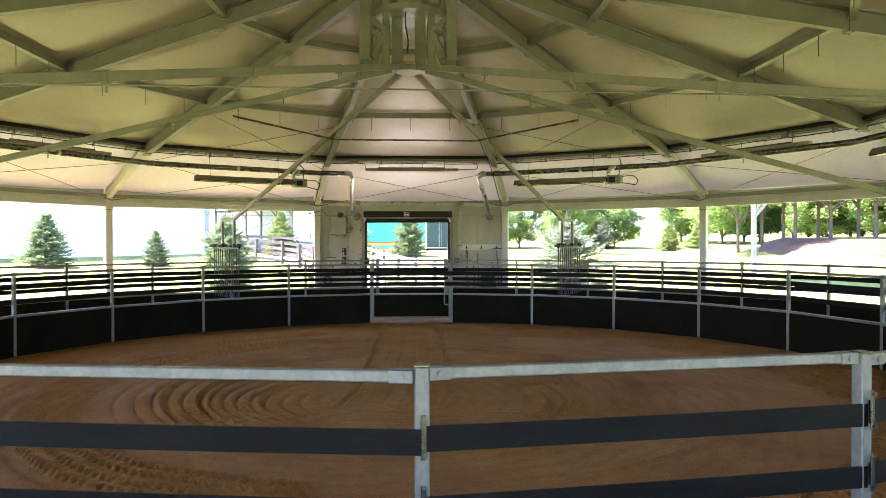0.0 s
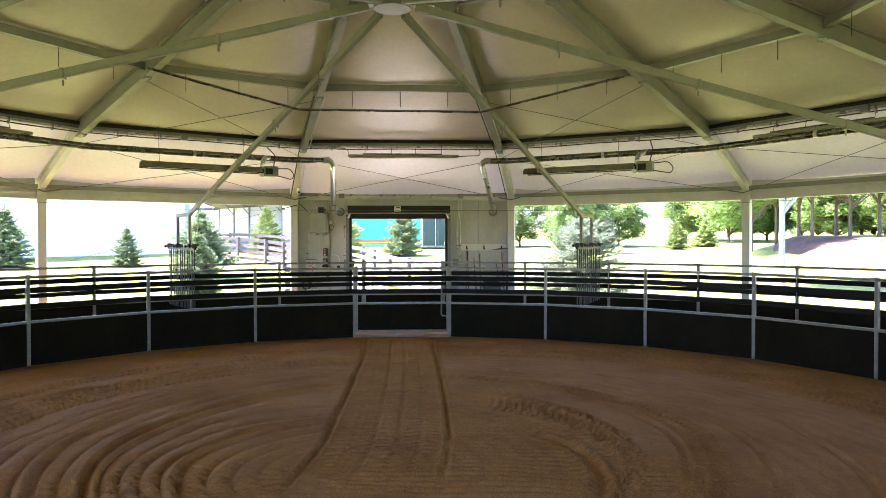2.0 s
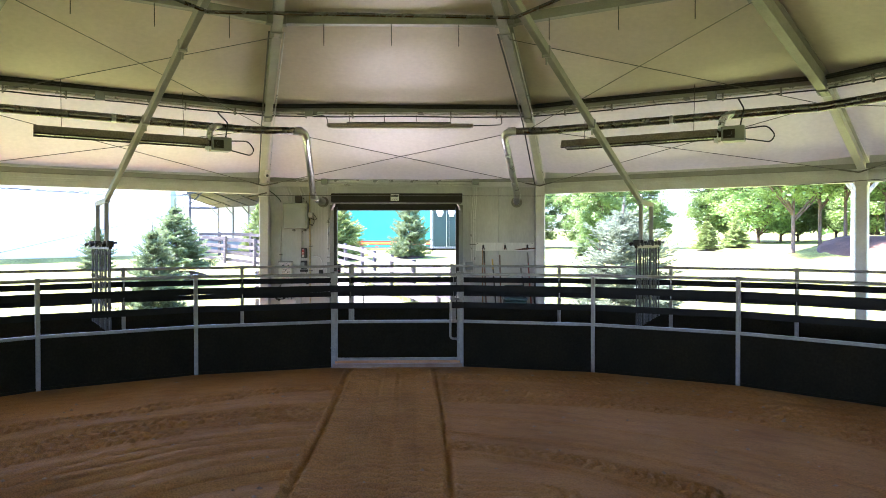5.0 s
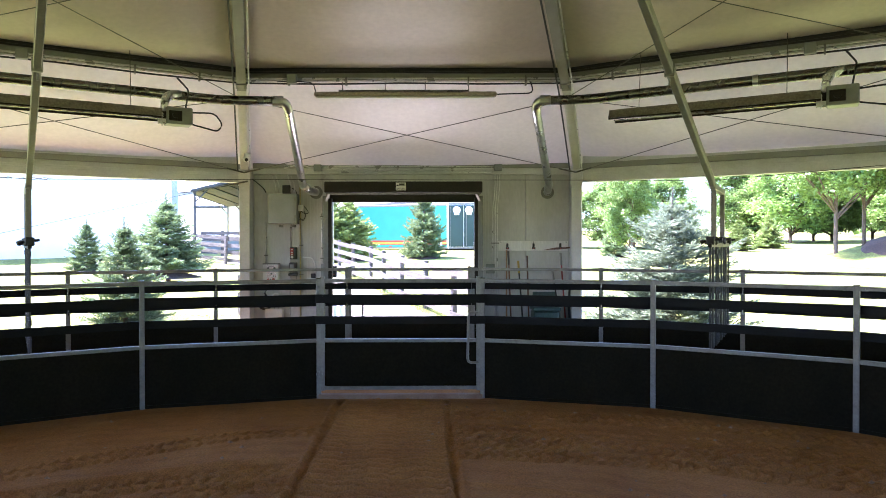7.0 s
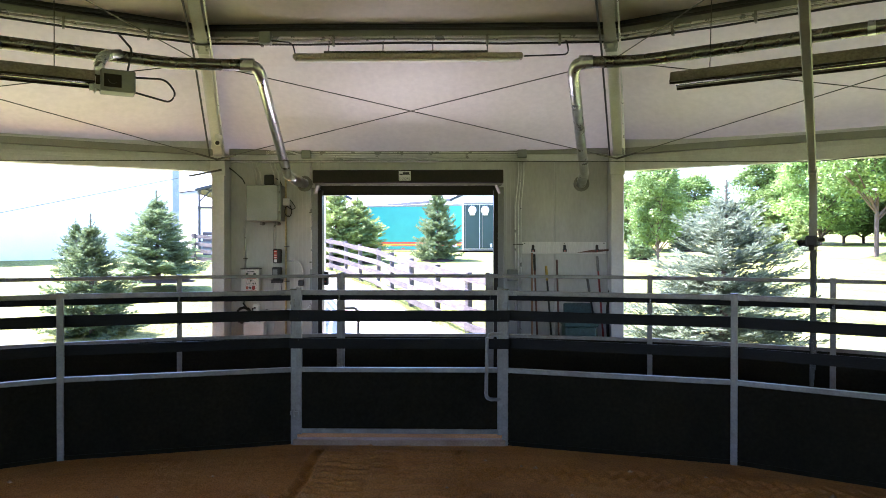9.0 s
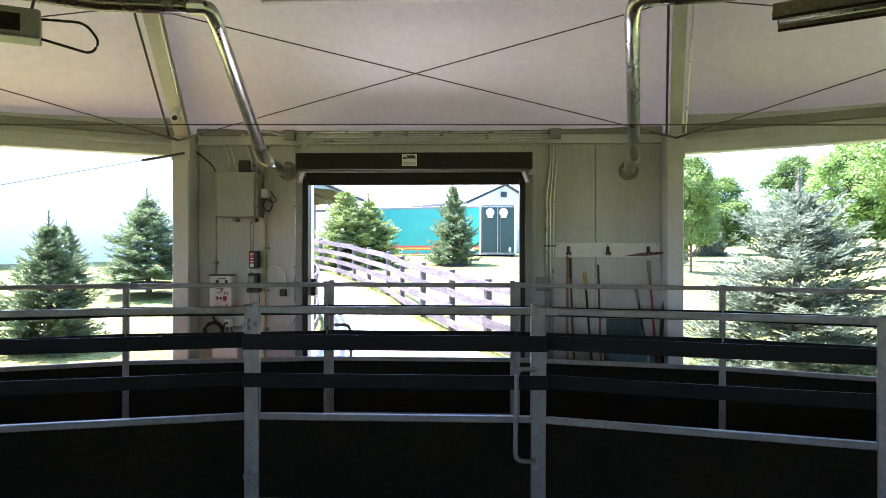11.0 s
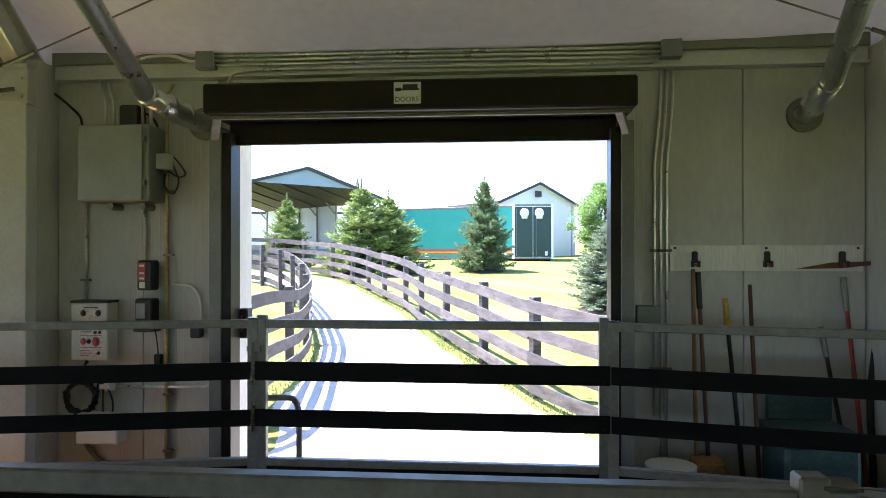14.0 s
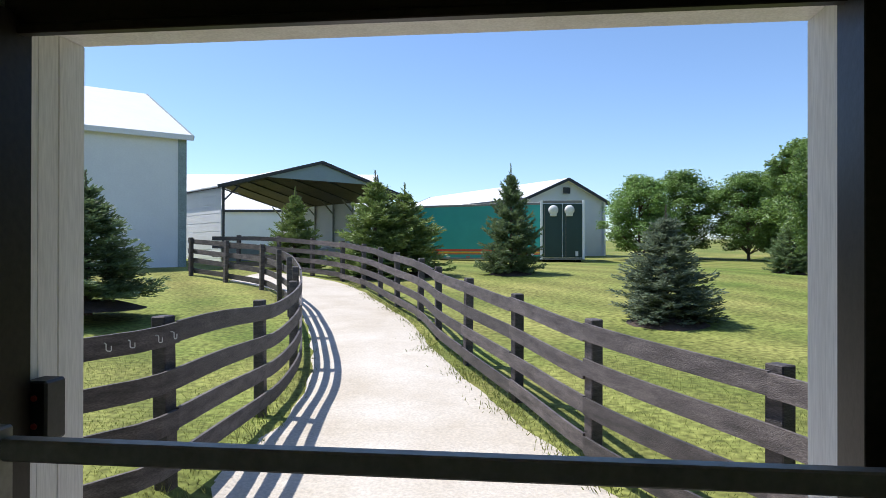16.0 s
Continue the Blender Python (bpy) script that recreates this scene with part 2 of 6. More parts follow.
def box(bm, lo, hi, bevel=0.0, m=None):
    lo, hi = Vector(lo), Vector(hi)
    r = bmesh.ops.create_cube(bm, size=1, matrix=Matrix.Translation((lo + hi) / 2) @ Matrix.Diagonal((*(hi - lo), 1)))
    vs = r["verts"]
    if bevel:
        es = list({e for v in vs for e in v.link_edges})
        res = bmesh.ops.bevel(bm, geom=es, offset=bevel, segments=1, affect="EDGES")
        vs = list({v for f in res["faces"] for v in f.verts} | {v for v in vs if v.is_valid})
    if m is not None:
        bmesh.ops.transform(bm, matrix=m, verts=vs)
    return bm


def frame_between(p, q, up=(0, 0, 1)):
    """A matrix whose z runs from p to q and whose y leans to up; and the length."""
    p, q = Vector(p), Vector(q)
    z = (q - p).normalized()
    x = Vector(up).cross(z)
    x = x.normalized() if x.length > 1e-4 else Vector((1, 0, 0))
    y = z.cross(x)
    return Matrix(((x.x, y.x, z.x, p.x), (x.y, y.y, z.y, p.y), (x.z, y.z, z.z, p.z), (0, 0, 0, 1))), (q - p).length


def beam(bm, p, q, w, h, bevel=0.0, up=(0, 0, 1)):
    """A bar from p to q, w wide and h deep (towards up)."""
    m, n = frame_between(p, q, up)
    return box(bm, (-w / 2, -h / 2, 0), (w / 2, h / 2, n), bevel, m)


def channel(bm, p, q, w, h, t, up=(0, 0, 1)):
    """An I-shaped rolled section from p to q."""
    m, n = frame_between(p, q, up)
    box(bm, (-w / 2, h / 2 - t, 0), (w / 2, h / 2, n), 0, m)
    box(bm, (-w / 2, -h / 2, 0), (w / 2, -h / 2 + t, n), 0, m)
    return box(bm, (-t / 2, -h / 2 + t, 0), (t / 2, h / 2 - t, n), 0, m)


def rod(bm, p, q, r, seg=8, r2=None):
    m, n = frame_between(p, q)
    bmesh.ops.create_cone(bm, cap_ends=True, segments=seg, radius1=r, radius2=r if r2 is None else r2, depth=n, matrix=m @ Matrix.Translation((0, 0, n / 2)))
    return bm


def pipe(bm, pts, r, seg=8):
    """A bent tube through the points."""
    pts = [Vector(p) for p in pts]
    rings = []
    for i, p in enumerate(pts):
        d = (pts[min(i + 1, len(pts) - 1)] - pts[max(i - 1, 0)]).normalized()
        a = d.cross(Vector((0, 0, 1)) if abs(d.z) < 0.9 else Vector((1, 0, 0))).normalized()
        b = d.cross(a)
        rings.append([bm.verts.new(p + r * (math.cos(2 * math.pi * k / seg) * a + math.sin(2 * math.pi * k / seg) * b)) for k in range(seg)])
    for u, v in zip(rings, rings[1:]):
        for k in range(seg):
            bm.faces.new((u[k], u[(k + 1) % seg], v[(k + 1) % seg], v[k]))
    bm.faces.new(rings[0][::-1]), bm.faces.new(rings[-1])
    bmesh.ops.recalc_face_normals(bm, faces=bm.faces)
    return bm


def rounded(pts, r, n=5):
    """The points of a path with its inner corners rounded."""
    pts = [Vector(p) for p in pts]
    out = [pts[0]]
    for a, b, c in zip(pts, pts[1:], pts[2:]):
        u, v = (a - b), (c - b)
        k = min(r, u.length * 0.45, v.length * 0.45)
        s, e = b + u.normalized() * k, b + v.normalized() * k
        out += [(1 - t) ** 2 * s + 2 * t * (1 - t) * b + t * t * e for t in (i / n for i in range(n + 1))]
    return out + [pts[-1]]


def sag(p, q, drop, n=10):
    p, q = Vector(p), Vector(q)
    return [p.lerp(q, i / n) - Vector((0, 0, drop * 4 * (i / n) * (1 - i / n))) for i in range(n + 1)]


def turn(az):
    return pose(0, 0, 0, 0, 0, -az)


def polar(az, r, z=0.0):
    return Vector((r * math.sin(radians(az)), r * math.cos(radians(az)), z))


B = bmesh.new

# ---- ground ----
PEN_R, RING_R, COL_R = 7.62, 10.2, 11.0
WALL_Y = COL_R * math.cos(radians(15))


def smoothstep(a, b, v):
    v = min(1.0, max(0.0, (v - a) / (b - a)))
    return v * v * (3 - 2 * v)


def ground_z(x, y):
    r = math.hypot(x, y)
    z = 0.06 * max(0.0, min(r, 34.0) - 12.0) + 0.02 * max(0.0, r - 34)
    if r > 12:
        az = math.degrees(math.atan2(x, y))
        side = smoothstep(8, 32, az) * smoothstep(178, 160, az)
        z = z * (1 - side) + side * 0.03 * max(0.0, r - 13)
        z += 1.3 * smoothstep(30, 35, az) * smoothstep(100, 70, az) * smoothstep(41, 47, r + 2.0 * math.sin(az * 0.35)) * smoothstep(75, 52, r)
        z += 0.19 * smoothstep(16.5, 13.5, y) * smoothstep(-1.75, -2.3, x) * smoothstep(11.2, 11.8, r) * smoothstep(9.0, 11.0, y)
        z += smoothstep(13, 18, r) * 0.12 * noise.noise((x * 0.07, y * 0.07, 3.1))
    return min(z, 7.5) - (0.03 if r > 11.2 else 0.2)


def build_ground():
    rs = [0, 4, 8, 10.5, 11.1, 11.25, 12] + [12 + 0.8 * i for i in range(1, 40)] + [44 * 1.11 ** i for i in range(1, 36)]
    n = 144
    verts = [(0, 0, -0.2)] + [(r * math.sin(2 * math.pi * k / n), r * math.cos(2 * math.pi * k / n), ground_z(r * math.sin(2 * math.pi * k / n), r * math.cos(2 * math.pi * k / n))) for r in rs[1:] for k in range(n)]
    faces = [(0, 1 + (k + 1) % n, 1 + k) for k in range(n)]
    for i in range(len(rs) - 2):
        a, b = 1 + i * n, 1 + (i + 1) * n
        faces += [(a + k, a + (k + 1) % n, b + (k + 1) % n, b + k) for k in range(n)]
    tagged(raw("ground", verts, faces, LAWN, smooth=True), "mown lawn with yellowish dry patches round the building", "lawn", kind="structure")


build_ground()


def groove(v, period):
    """Smooth ridges with sharp valleys between them, from -1 to 1."""
    return 2 * abs(math.sin(math.pi * v / period)) ** 0.6 - 1


def lugs(along_, across, period):
    """Interlocking zigzag tread: slanted bars that turn back in four rows, from -1 to 0.7."""
    row = abs((across * 2 + 2) % 2 - 1)
    bars = math.sin(2 * math.pi * (along_ / period + 0.8 * row))
    return max(-1.0, min(0.7, 2.2 * bars))


def rut(d, width, depth):
    """A rounded wheel rut with a low bank thrown up on either side; d is the distance from its middle."""
    d = abs(d) / width
    return depth * (-max(0.0, 1 - d * d) + 0.45 * max(0.0, 1 - abs(d - 1.45) / 0.6)) if d < 2.1 else 0.0


def sand_height(x, y):
    """Raked and driven-over footing: a lane to the gate, turning ruts, drag ridges and bands of lug marks."""
    r = math.hypot(x, y)
    n1, n2, n3 = noise.noise((x * 0.45, y * 0.45, 12)), noise.noise((x * 2.1, y * 2.1, 4)), noise.noise((x * 6, y * 6, 5))
    z = 0.02 * noise.noise((x * 1.1, y * 1.1, 0)) + 0.004 * n3 + 0.005 * noise.noise((x * 16, y * 16, 9))
    far = smoothstep(1.5, 3.4, math.hypot(x + 0.1, y + 0.6))
    cx, cy = x + 0.2 * (1 - far), y + 1.1 * (1 - far)
    rc = math.hypot(cx, cy) + 0.07 * noise.noise((x * 0.5, y * 0.5, 7)) + 0.006 * n2
    th = math.atan2(cx, cy)
    lane = smoothstep(-0.8, -0.7, x) * smoothstep(0.68, 0.58, x) * smoothstep(-1.6, 0.0, y)
    out = 1 - lane
    left = smoothstep(-0.45, -0.8, x) * smoothstep(-3.2, -1.6, y)
    right = smoothstep(0.45, 0.75, x)
    # drag ridges and turning ruts
    z += out * left * 0.019 * smoothstep(0.7, 1.2, rc) * smoothstep(4.35, 3.9, rc) * groove(rc + 0.005 * n3, 0.235) * (0.6 + 0.4 * smoothstep(-0.4, 0.2, n1))
    turning = smoothstep(-0.2, -0.7, x) * smoothstep(-0.75, 0.1, x + 1.9 - 0.25 * y) if y < -2 else smoothstep(-0.55, -0.8, x)
    z += out * max(turning, left) * (rut(rc - 2.75, 0.075, 0.05) + rut(rc - 1.7, 0.06, 0.03))
    z += out * smoothstep(-0.6, -0.9, x) * (rut(rc - 3.35, 0.07, 0.03) + rut(rc - 5.15, 0.09, 0.025))
    loop = math.hypot(x - 0.2, y + 1.1)
    z += out * smoothstep(0.3, 0.8, x) * rut(loop - 1.72, 0.075, 0.036)
    z += out * right * (rut(rc - 3.75, 0.05, 0.016) + rut(rc - 3.0, 0.05, 0.016) + rut(rc - 4.5, 0.05, 0.012))
    # bands of lug marks
    spiral = rc - (0.55 * smoothstep(0.1, 0.85, th) if x > 0 else -0.45 * smoothstep(-0.15, -0.75, th))
    for rad, half, amp, where in ((2.45, 0.16, 0.015, right), (3.3, 0.16, 0.018, right), (4.5, 0.17, 0.016, smoothstep(-0.6, -0.9, x)), (4.88, 0.19, 0.019, smoothstep(-0.6, -0.9, x)), (5.35, 0.2, 0.016, right), (5.78, 0.22, 0.015, right), (6.22, 0.2, 0.010, right), (6.15, 0.2, 0.010, smoothstep(-0.6, -0.9, x)), (6.8, 0.25, 0.007, right)):
        w = ((spiral if rad > 4.95 else rc) - rad) / half
        if where and abs(w) < 1:
            strong = smoothstep(-0.5, 0.1, noise.noise((rad * 3.0, th * 1.8, 2.0)) + 0.15)
            z += out * where * strong * 2.3 * amp * smoothstep(1.0, 0.75, abs(w)) * lugs(th * rad + 0.03 * n2 + 0.012 * n3, w, 0.118) * (0.7 + 0.6 * n2)
    # fine comb marks inside the loop and on the turned ground below it
    comb = smoothstep(2.7, 2.2, rc) * smoothstep(-0.2, 0.5, x) + 0.6 * smoothstep(-0.4, -1.4, y) * smoothstep(4.2, 3.0, rc)
    if comb:
        z += out * 0.021 * min(1.0, comb) * max(-1.0, min(0.6, 1.8 * math.sin(2 * math.pi * (y + 0.10 * x + 0.06 * n2) / 0.125 + 2.5 * n1))) * smoothstep(-0.5, 0.2, n2 + 0.2)
    if y > -2.2:
        sx_ = x - 0.04 * math.sin(y * 0.5) + 0.16 * smoothstep(0.0, -2.2, y)
        for ox, width, dp in ((-0.72, 0.05, 0.042), (-0.42, 0.035, 0.010), (-0.2, 0.035, 0.014), (0.06, 0.035, 0.012), (0.3, 0.035, 0.010), (0.60, 0.045, 0.032)):
            z += rut(sx_ - ox, width, dp) * (0.75 + 0.3 * math.sin(y * 2 * math.pi / 0.17 + 3 * n2)) * smoothstep(-2.2, -0.5, y)
        if lane:
            tread = math.sin(2 * math.pi * (y + 0.03 * math.sin(x * 14) + 0.02 * n2) / 0.125)
            z += lane * 0.03 * (0.4 + 0.9 * max(0.0, n2 + 0.35)) * max(-1.0, min(0.7, 2.0 * tread))
    return 1.25 * z - 0.03


def build_sand():
    n, half = 900, 7.72
    step = 2 * half / n
    verts, index, faces = [], {}, []
    for j in range(n + 1):
        for i in range(n + 1):
            x, y = -half + i * step, -half + j * step
            if math.hypot(x, y) < 7.72:
                index[i, j] = len(verts)
                verts.append((x, y, sand_height(x, y)))
    for j in range(n):
        for i in range(n):
            q = [(i, j), (i + 1, j), (i + 1, j + 1), (i, j + 1)]
            if all(k in index for k in q):
                faces.append([index[k] for k in q])
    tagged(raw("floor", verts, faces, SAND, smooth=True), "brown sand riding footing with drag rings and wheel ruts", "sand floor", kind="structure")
    rnd = random.Random(8)
    v, f = [], []
    for i in range(170):
        a, q = rnd.uniform(-70, 70), 7.2 * math.sqrt(rnd.uniform(0.02, 1))
        p = polar(a, q)
        z, size = sand_height(p.x, p.y), rnd.uniform(0.008, 0.03)
        k0 = len(v)
        for d in ((1, 0, 0), (0, 1, 0), (-1, 0, 0), (0, -1, 0), (0, 0, 0.7), (0, 0, -0.5)):
            v.append(tuple(Vector((p.x, p.y, z + size * 0.2)) + Vector(d) * size * rnd.uniform(0.7, 1.3)))
        f += [(k0 + m, k0 + (m + 1) % 4, k0 + 4) for m in range(4)] + [(k0 + (m + 1) % 4, k0 + m, k0 + 5) for m in range(4)]
    tagged(raw("pebbles", v, f, CLOD), "small pale stones and clods lying on the sand", "pebbles", kind="stuff")
    bm = B()
    k = 72
    inner = [bm.verts.new((*polar(360 * i / k, 7.4)[:2], -0.01)) for i in range(k)]
    outer = [bm.verts.new((*polar(360 * i / k, 10.9)[:2], -0.005)) for i in range(k)]
    for i in range(k):
        bm.faces.new((inner[i], inner[(i + 1) % k], outer[(i + 1) % k], outer[i]))
    bmesh.ops.recalc_face_normals(bm, faces=bm.faces)
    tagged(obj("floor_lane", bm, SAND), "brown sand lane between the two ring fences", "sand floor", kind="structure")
    bm = B()
    box(bm, (-1.6, WALL_Y - 0.1, -0.2), (1.4, WALL_Y + 0.7, 0.012), 0.01)
    tagged(obj("door_sill", bm, CONCRETE), "dusty concrete sill under the roller door", "door sill", kind="structure")


build_sand()


# ---- ring fences ----
def ring_fence(name, radius, count, label, gap):
    """Square posts with a top tube, two rubber belts, a middle tube and a black sheet; the panel at azimuth 0 is left for the gate."""
    f = thing(name, label, "fence", kind="structure")
    step = 360 / count
    half, ap = radius * math.sin(radians(step / 2)), radius * math.cos(radians(step / 2))
    pr = 0.029 if radius < 9 else 0.032
    up = 0.0 if radius < 9 else 0.045
    bm = B()
    box(bm, (-pr, -pr, -0.3), (pr, pr, 1.508 + up), 0.005)
    post = part("post", bm, GALV, f, "galvanised square post")
    bm = B()
    box(bm, (-pr - 0.004, -pr - 0.004, 1.508 + up), (pr + 0.004, pr + 0.004, 1.516 + up), 0.002)
    post_cap = part("post_cap", bm, PIPE, post, "dull cap plate")
    bm = B()
    box(bm, (-half + 0.035, ap - 0.022, 1.456 + up), (half - 0.035, ap + 0.022, 1.502 + up), 0.005)
    top = part("top_rail", bm, GALV, f)
    clamps = []
    for s in (-1, 1):
        bm = B()
        x = s * (half - 0.075)
        for y0, y1 in ((-0.030, -0.022), (0.022, 0.030)):
            box(bm, (x - 0.045, ap + y0, 1.454 + up), (x + 0.045, ap + y1, 1.504 + up), 0.002)
        for y in (-1, 1):
            rod(bm, (x, ap + y * 0.030, 1.479 + up), (x, ap + y * 0.041, 1.479 + up), 0.014, 10)
        clamps.append(part("rail_clamp", bm, GALV, f, "bolted rail clamp"))
    face = 1 if radius < 9 else -1
    belts, straps = [], []
    for z0, z1 in ((1.205, 1.305), (0.935, 1.03)):
        bm = B()
        n = 8
        rows = []
        for i in range(n + 1):
            x = -half - 0.005 + (2 * half + 0.01) * i / n
            dip = 0.004 * (1 - (2 * i / n - 1) ** 2)
            y = ap + face * 0.036
            rows.append([bm.verts.new(p) for p in ((x, y, z0 - dip), (x, y + face * 0.009, z0 - dip), (x, y + face * 0.009, z1 - dip), (x, y, z1 - dip))])
        for u, v in zip(rows, rows[1:]):
            for c in range(4):
                bm.faces.new((u[c], u[(c + 1) % 4], v[(c + 1) % 4], v[c]))
        bm.faces.new(rows[0][::-1]), bm.faces.new(rows[-1])
        bmesh.ops.recalc_face_normals(bm, faces=bm.faces)
        belts.append(part("belt", bm, RUBBER, f, "black rubber belt"))
        bm = B()
        y0, y1 = sorted((ap + face * 0.046, ap + face * 0.055))
        box(bm, (half - 0.012, y0, z0 - 0.03), (half + 0.012, y1, z1 + 0.045), 0.003)
        for z in (z0 - 0.016, z1 + 0.03):
            rod(bm, (half, ap + face * 0.050, z), (half, ap + face * 0.064, z), 0.011, 8)
        straps.append(part("belt_strap", bm, PIPE, f, "dark steel strap with bolts"))
    bm = B()
    box(bm, (-half + 0.03, ap - 0.03, 0.70), (half - 0.03, ap + 0.02, 0.745), 0.005)
    mid = part("middle_rail", bm, GALV, f)
    bm = B()
    box(bm, (-half + 0.03, ap - 0.012, 0.03), (half - 0.03, ap + 0.012, 0.705), 0.003)
    box(bm, (-half + 0.03, ap - 0.016, -0.02), (half - 0.03, ap + 0.016, 0.03), 0.0)
    sheet = part("panel", bm, PANEL, f, "black plastic kick panel")
    for i in range(count):
        az = (i + 0.5) * step - (0.8 if count == 23 and i == 11 else 0.0)
        lift = Matrix.Translation(Vector((0, 0.05, 0.054)) * (max(0.0, -math.cos(radians(az))) ** 4 if count == 23 else 0.0))
        m = lift @ Matrix.Translation(polar(az, radius)) @ turn(az)
        if i == 0:
            post.matrix_basis = m
        else:
            again(post_cap, Matrix.Identity(4), again(post, m))
        a = i * step
        if i == 0:
            continue
        for o in (top, *clamps, *belts, *straps, mid, sheet):
            m = lift @ turn(a)
            if count == 23 and i in (11, 12):
                m = lift @ turn(a - 0.4) @ Matrix.Diagonal((0.95 if i == 11 else 1.05, 1, 1, 1))
                if o in belts or o in straps:
                    m = Matrix.Translation((0, 0, -0.024)) @ m
            if i == 1:
                o.matrix_basis = m
            else:
                again(o, m)
    return half, ap


PEN_HALF, PEN_AP = ring_fence("pen_fence", PEN_R, 23, "galvanised pen fence with black rubber belts and kick panels", 0)
LANE_HALF, LANE_AP = ring_fence("walker_fence", RING_R, 31, "galvanised outer lane fence with black rubber belts and kick panels", 0)


def gate(half, y, label, sheet_z, latch_x, loop):
    g = thing("gate", label, "gate", Matrix.Translation((0, y, 0)), "gates in the ring fences")
    w, up = half - 0.05, 0.0 if loop else 0.045
    for s in (-1, 1):
        bm = B()
        box(bm, (s * w - 0.028, -0.025, 0.09), (s * w + 0.028, 0.025, 1.53 + up), 0.005)
        part("gate_post", bm, GALV, g)
    bm = B()
    box(bm, (-w + 0.028, -0.022, 1.455 + up), (w - 0.028, 0.022, 1.505 + up), 0.005)
    part("top_rail", bm, GALV, g)
    for z0, z1 in ((1.20, 1.31), (0.935, 1.035)):
        bm = B()
        over = half + 0.036 if loop else w + 0.03
        box(bm, (-over, -0.047, z0), (over, -0.037, z1), 0.002)
        for s in (-1, 1):
            for z in (z0 + 0.02, z1 - 0.02):
                rod(bm, (s * w, -0.053, z), (s * w, -0.025, z), 0.009, 8)
        part("belt", bm, RUBBER, g, "black rubber belt")
    for z0, z1 in ((0.70, 0.745), (0.10, 0.145)):
        bm = B()
        box(bm, (-w + 0.028, -0.024, z0), (w - 0.028, 0.024, z1), 0.005)
        part("cross_rail", bm, GALV, g)
    bm = B()
    box(bm, (-w + 0.028, -0.01, 0.145), (w - 0.028, 0.01, 0.70), 0.0)
    part("panel", bm, PANEL, g, "black plastic kick panel")
    bm = B()
    box(bm, (-half, -0.05, -0.02), (half, 0.05, 0.045), 0.006)
    part("threshold", bm, CONCRETE, g, "sand-dusted threshold bar")
    for z in (0.3, 1.38):
        bm = B()
        rod(bm, (-half + 0.0, -0.03, z - 0.04), (-half + 0.0, -0.03, z + 0.04), 0.016, 8)
        box(bm, (-half - 0.03, -0.04, z - 0.015), (-w, -0.025, z + 0.015))
        part("hinge", bm, GALV, g)
    bm = B()
    if loop:
        pipe(bm, rounded([(latch_x, -0.07, 1.085), (latch_x - 0.13, -0.07, 1.085), (latch_x - 0.14, -0.07, 0.45), (latch_x, -0.07, 0.45)], 0.06), 0.017, 8)
    else:
        pipe(bm, rounded([(latch_x, 0.05, 1.08), (latch_x + 0.16, 0.07, 1.08), (latch_x + 0.19, 0.07, 1.0), (latch_x + 0.19, 0.07, 0.6), (latch_x, 0.05, 0.6)], 0.06), 0.019, 8)
    part("latch_handle", bm, GALV, g, "bent tube latch handle", smooth=True)
    return g


gate(PEN_HALF, PEN_AP, "galvanised pen gate with black kick panel and tube latch", 0.7, PEN_HALF - 0.05, True)
gate(LANE_HALF, LANE_AP, "galvanised lane gate with rubber belts before the roller door", 0.7, -LANE_HALF + 0.06, False)

# ---- roof frame ----
PROFILE = [(10.98, 3.30), (8.55, 4.40), (5.75, 5.08), (2.93, 5.76), (0.6, 6.32)]  # distance to a facet's middle line, height of the membrane
C15 = math.cos(radians(15))


def roof_z(d):
    for (d0, z0), (d1, z1) in zip(PROFILE, PROFILE[1:]):
        if d >= d1:
            return z0 + (z1 - z0) * (d0 - d) / (d0 - d1)
    return PROFILE[-1][1]


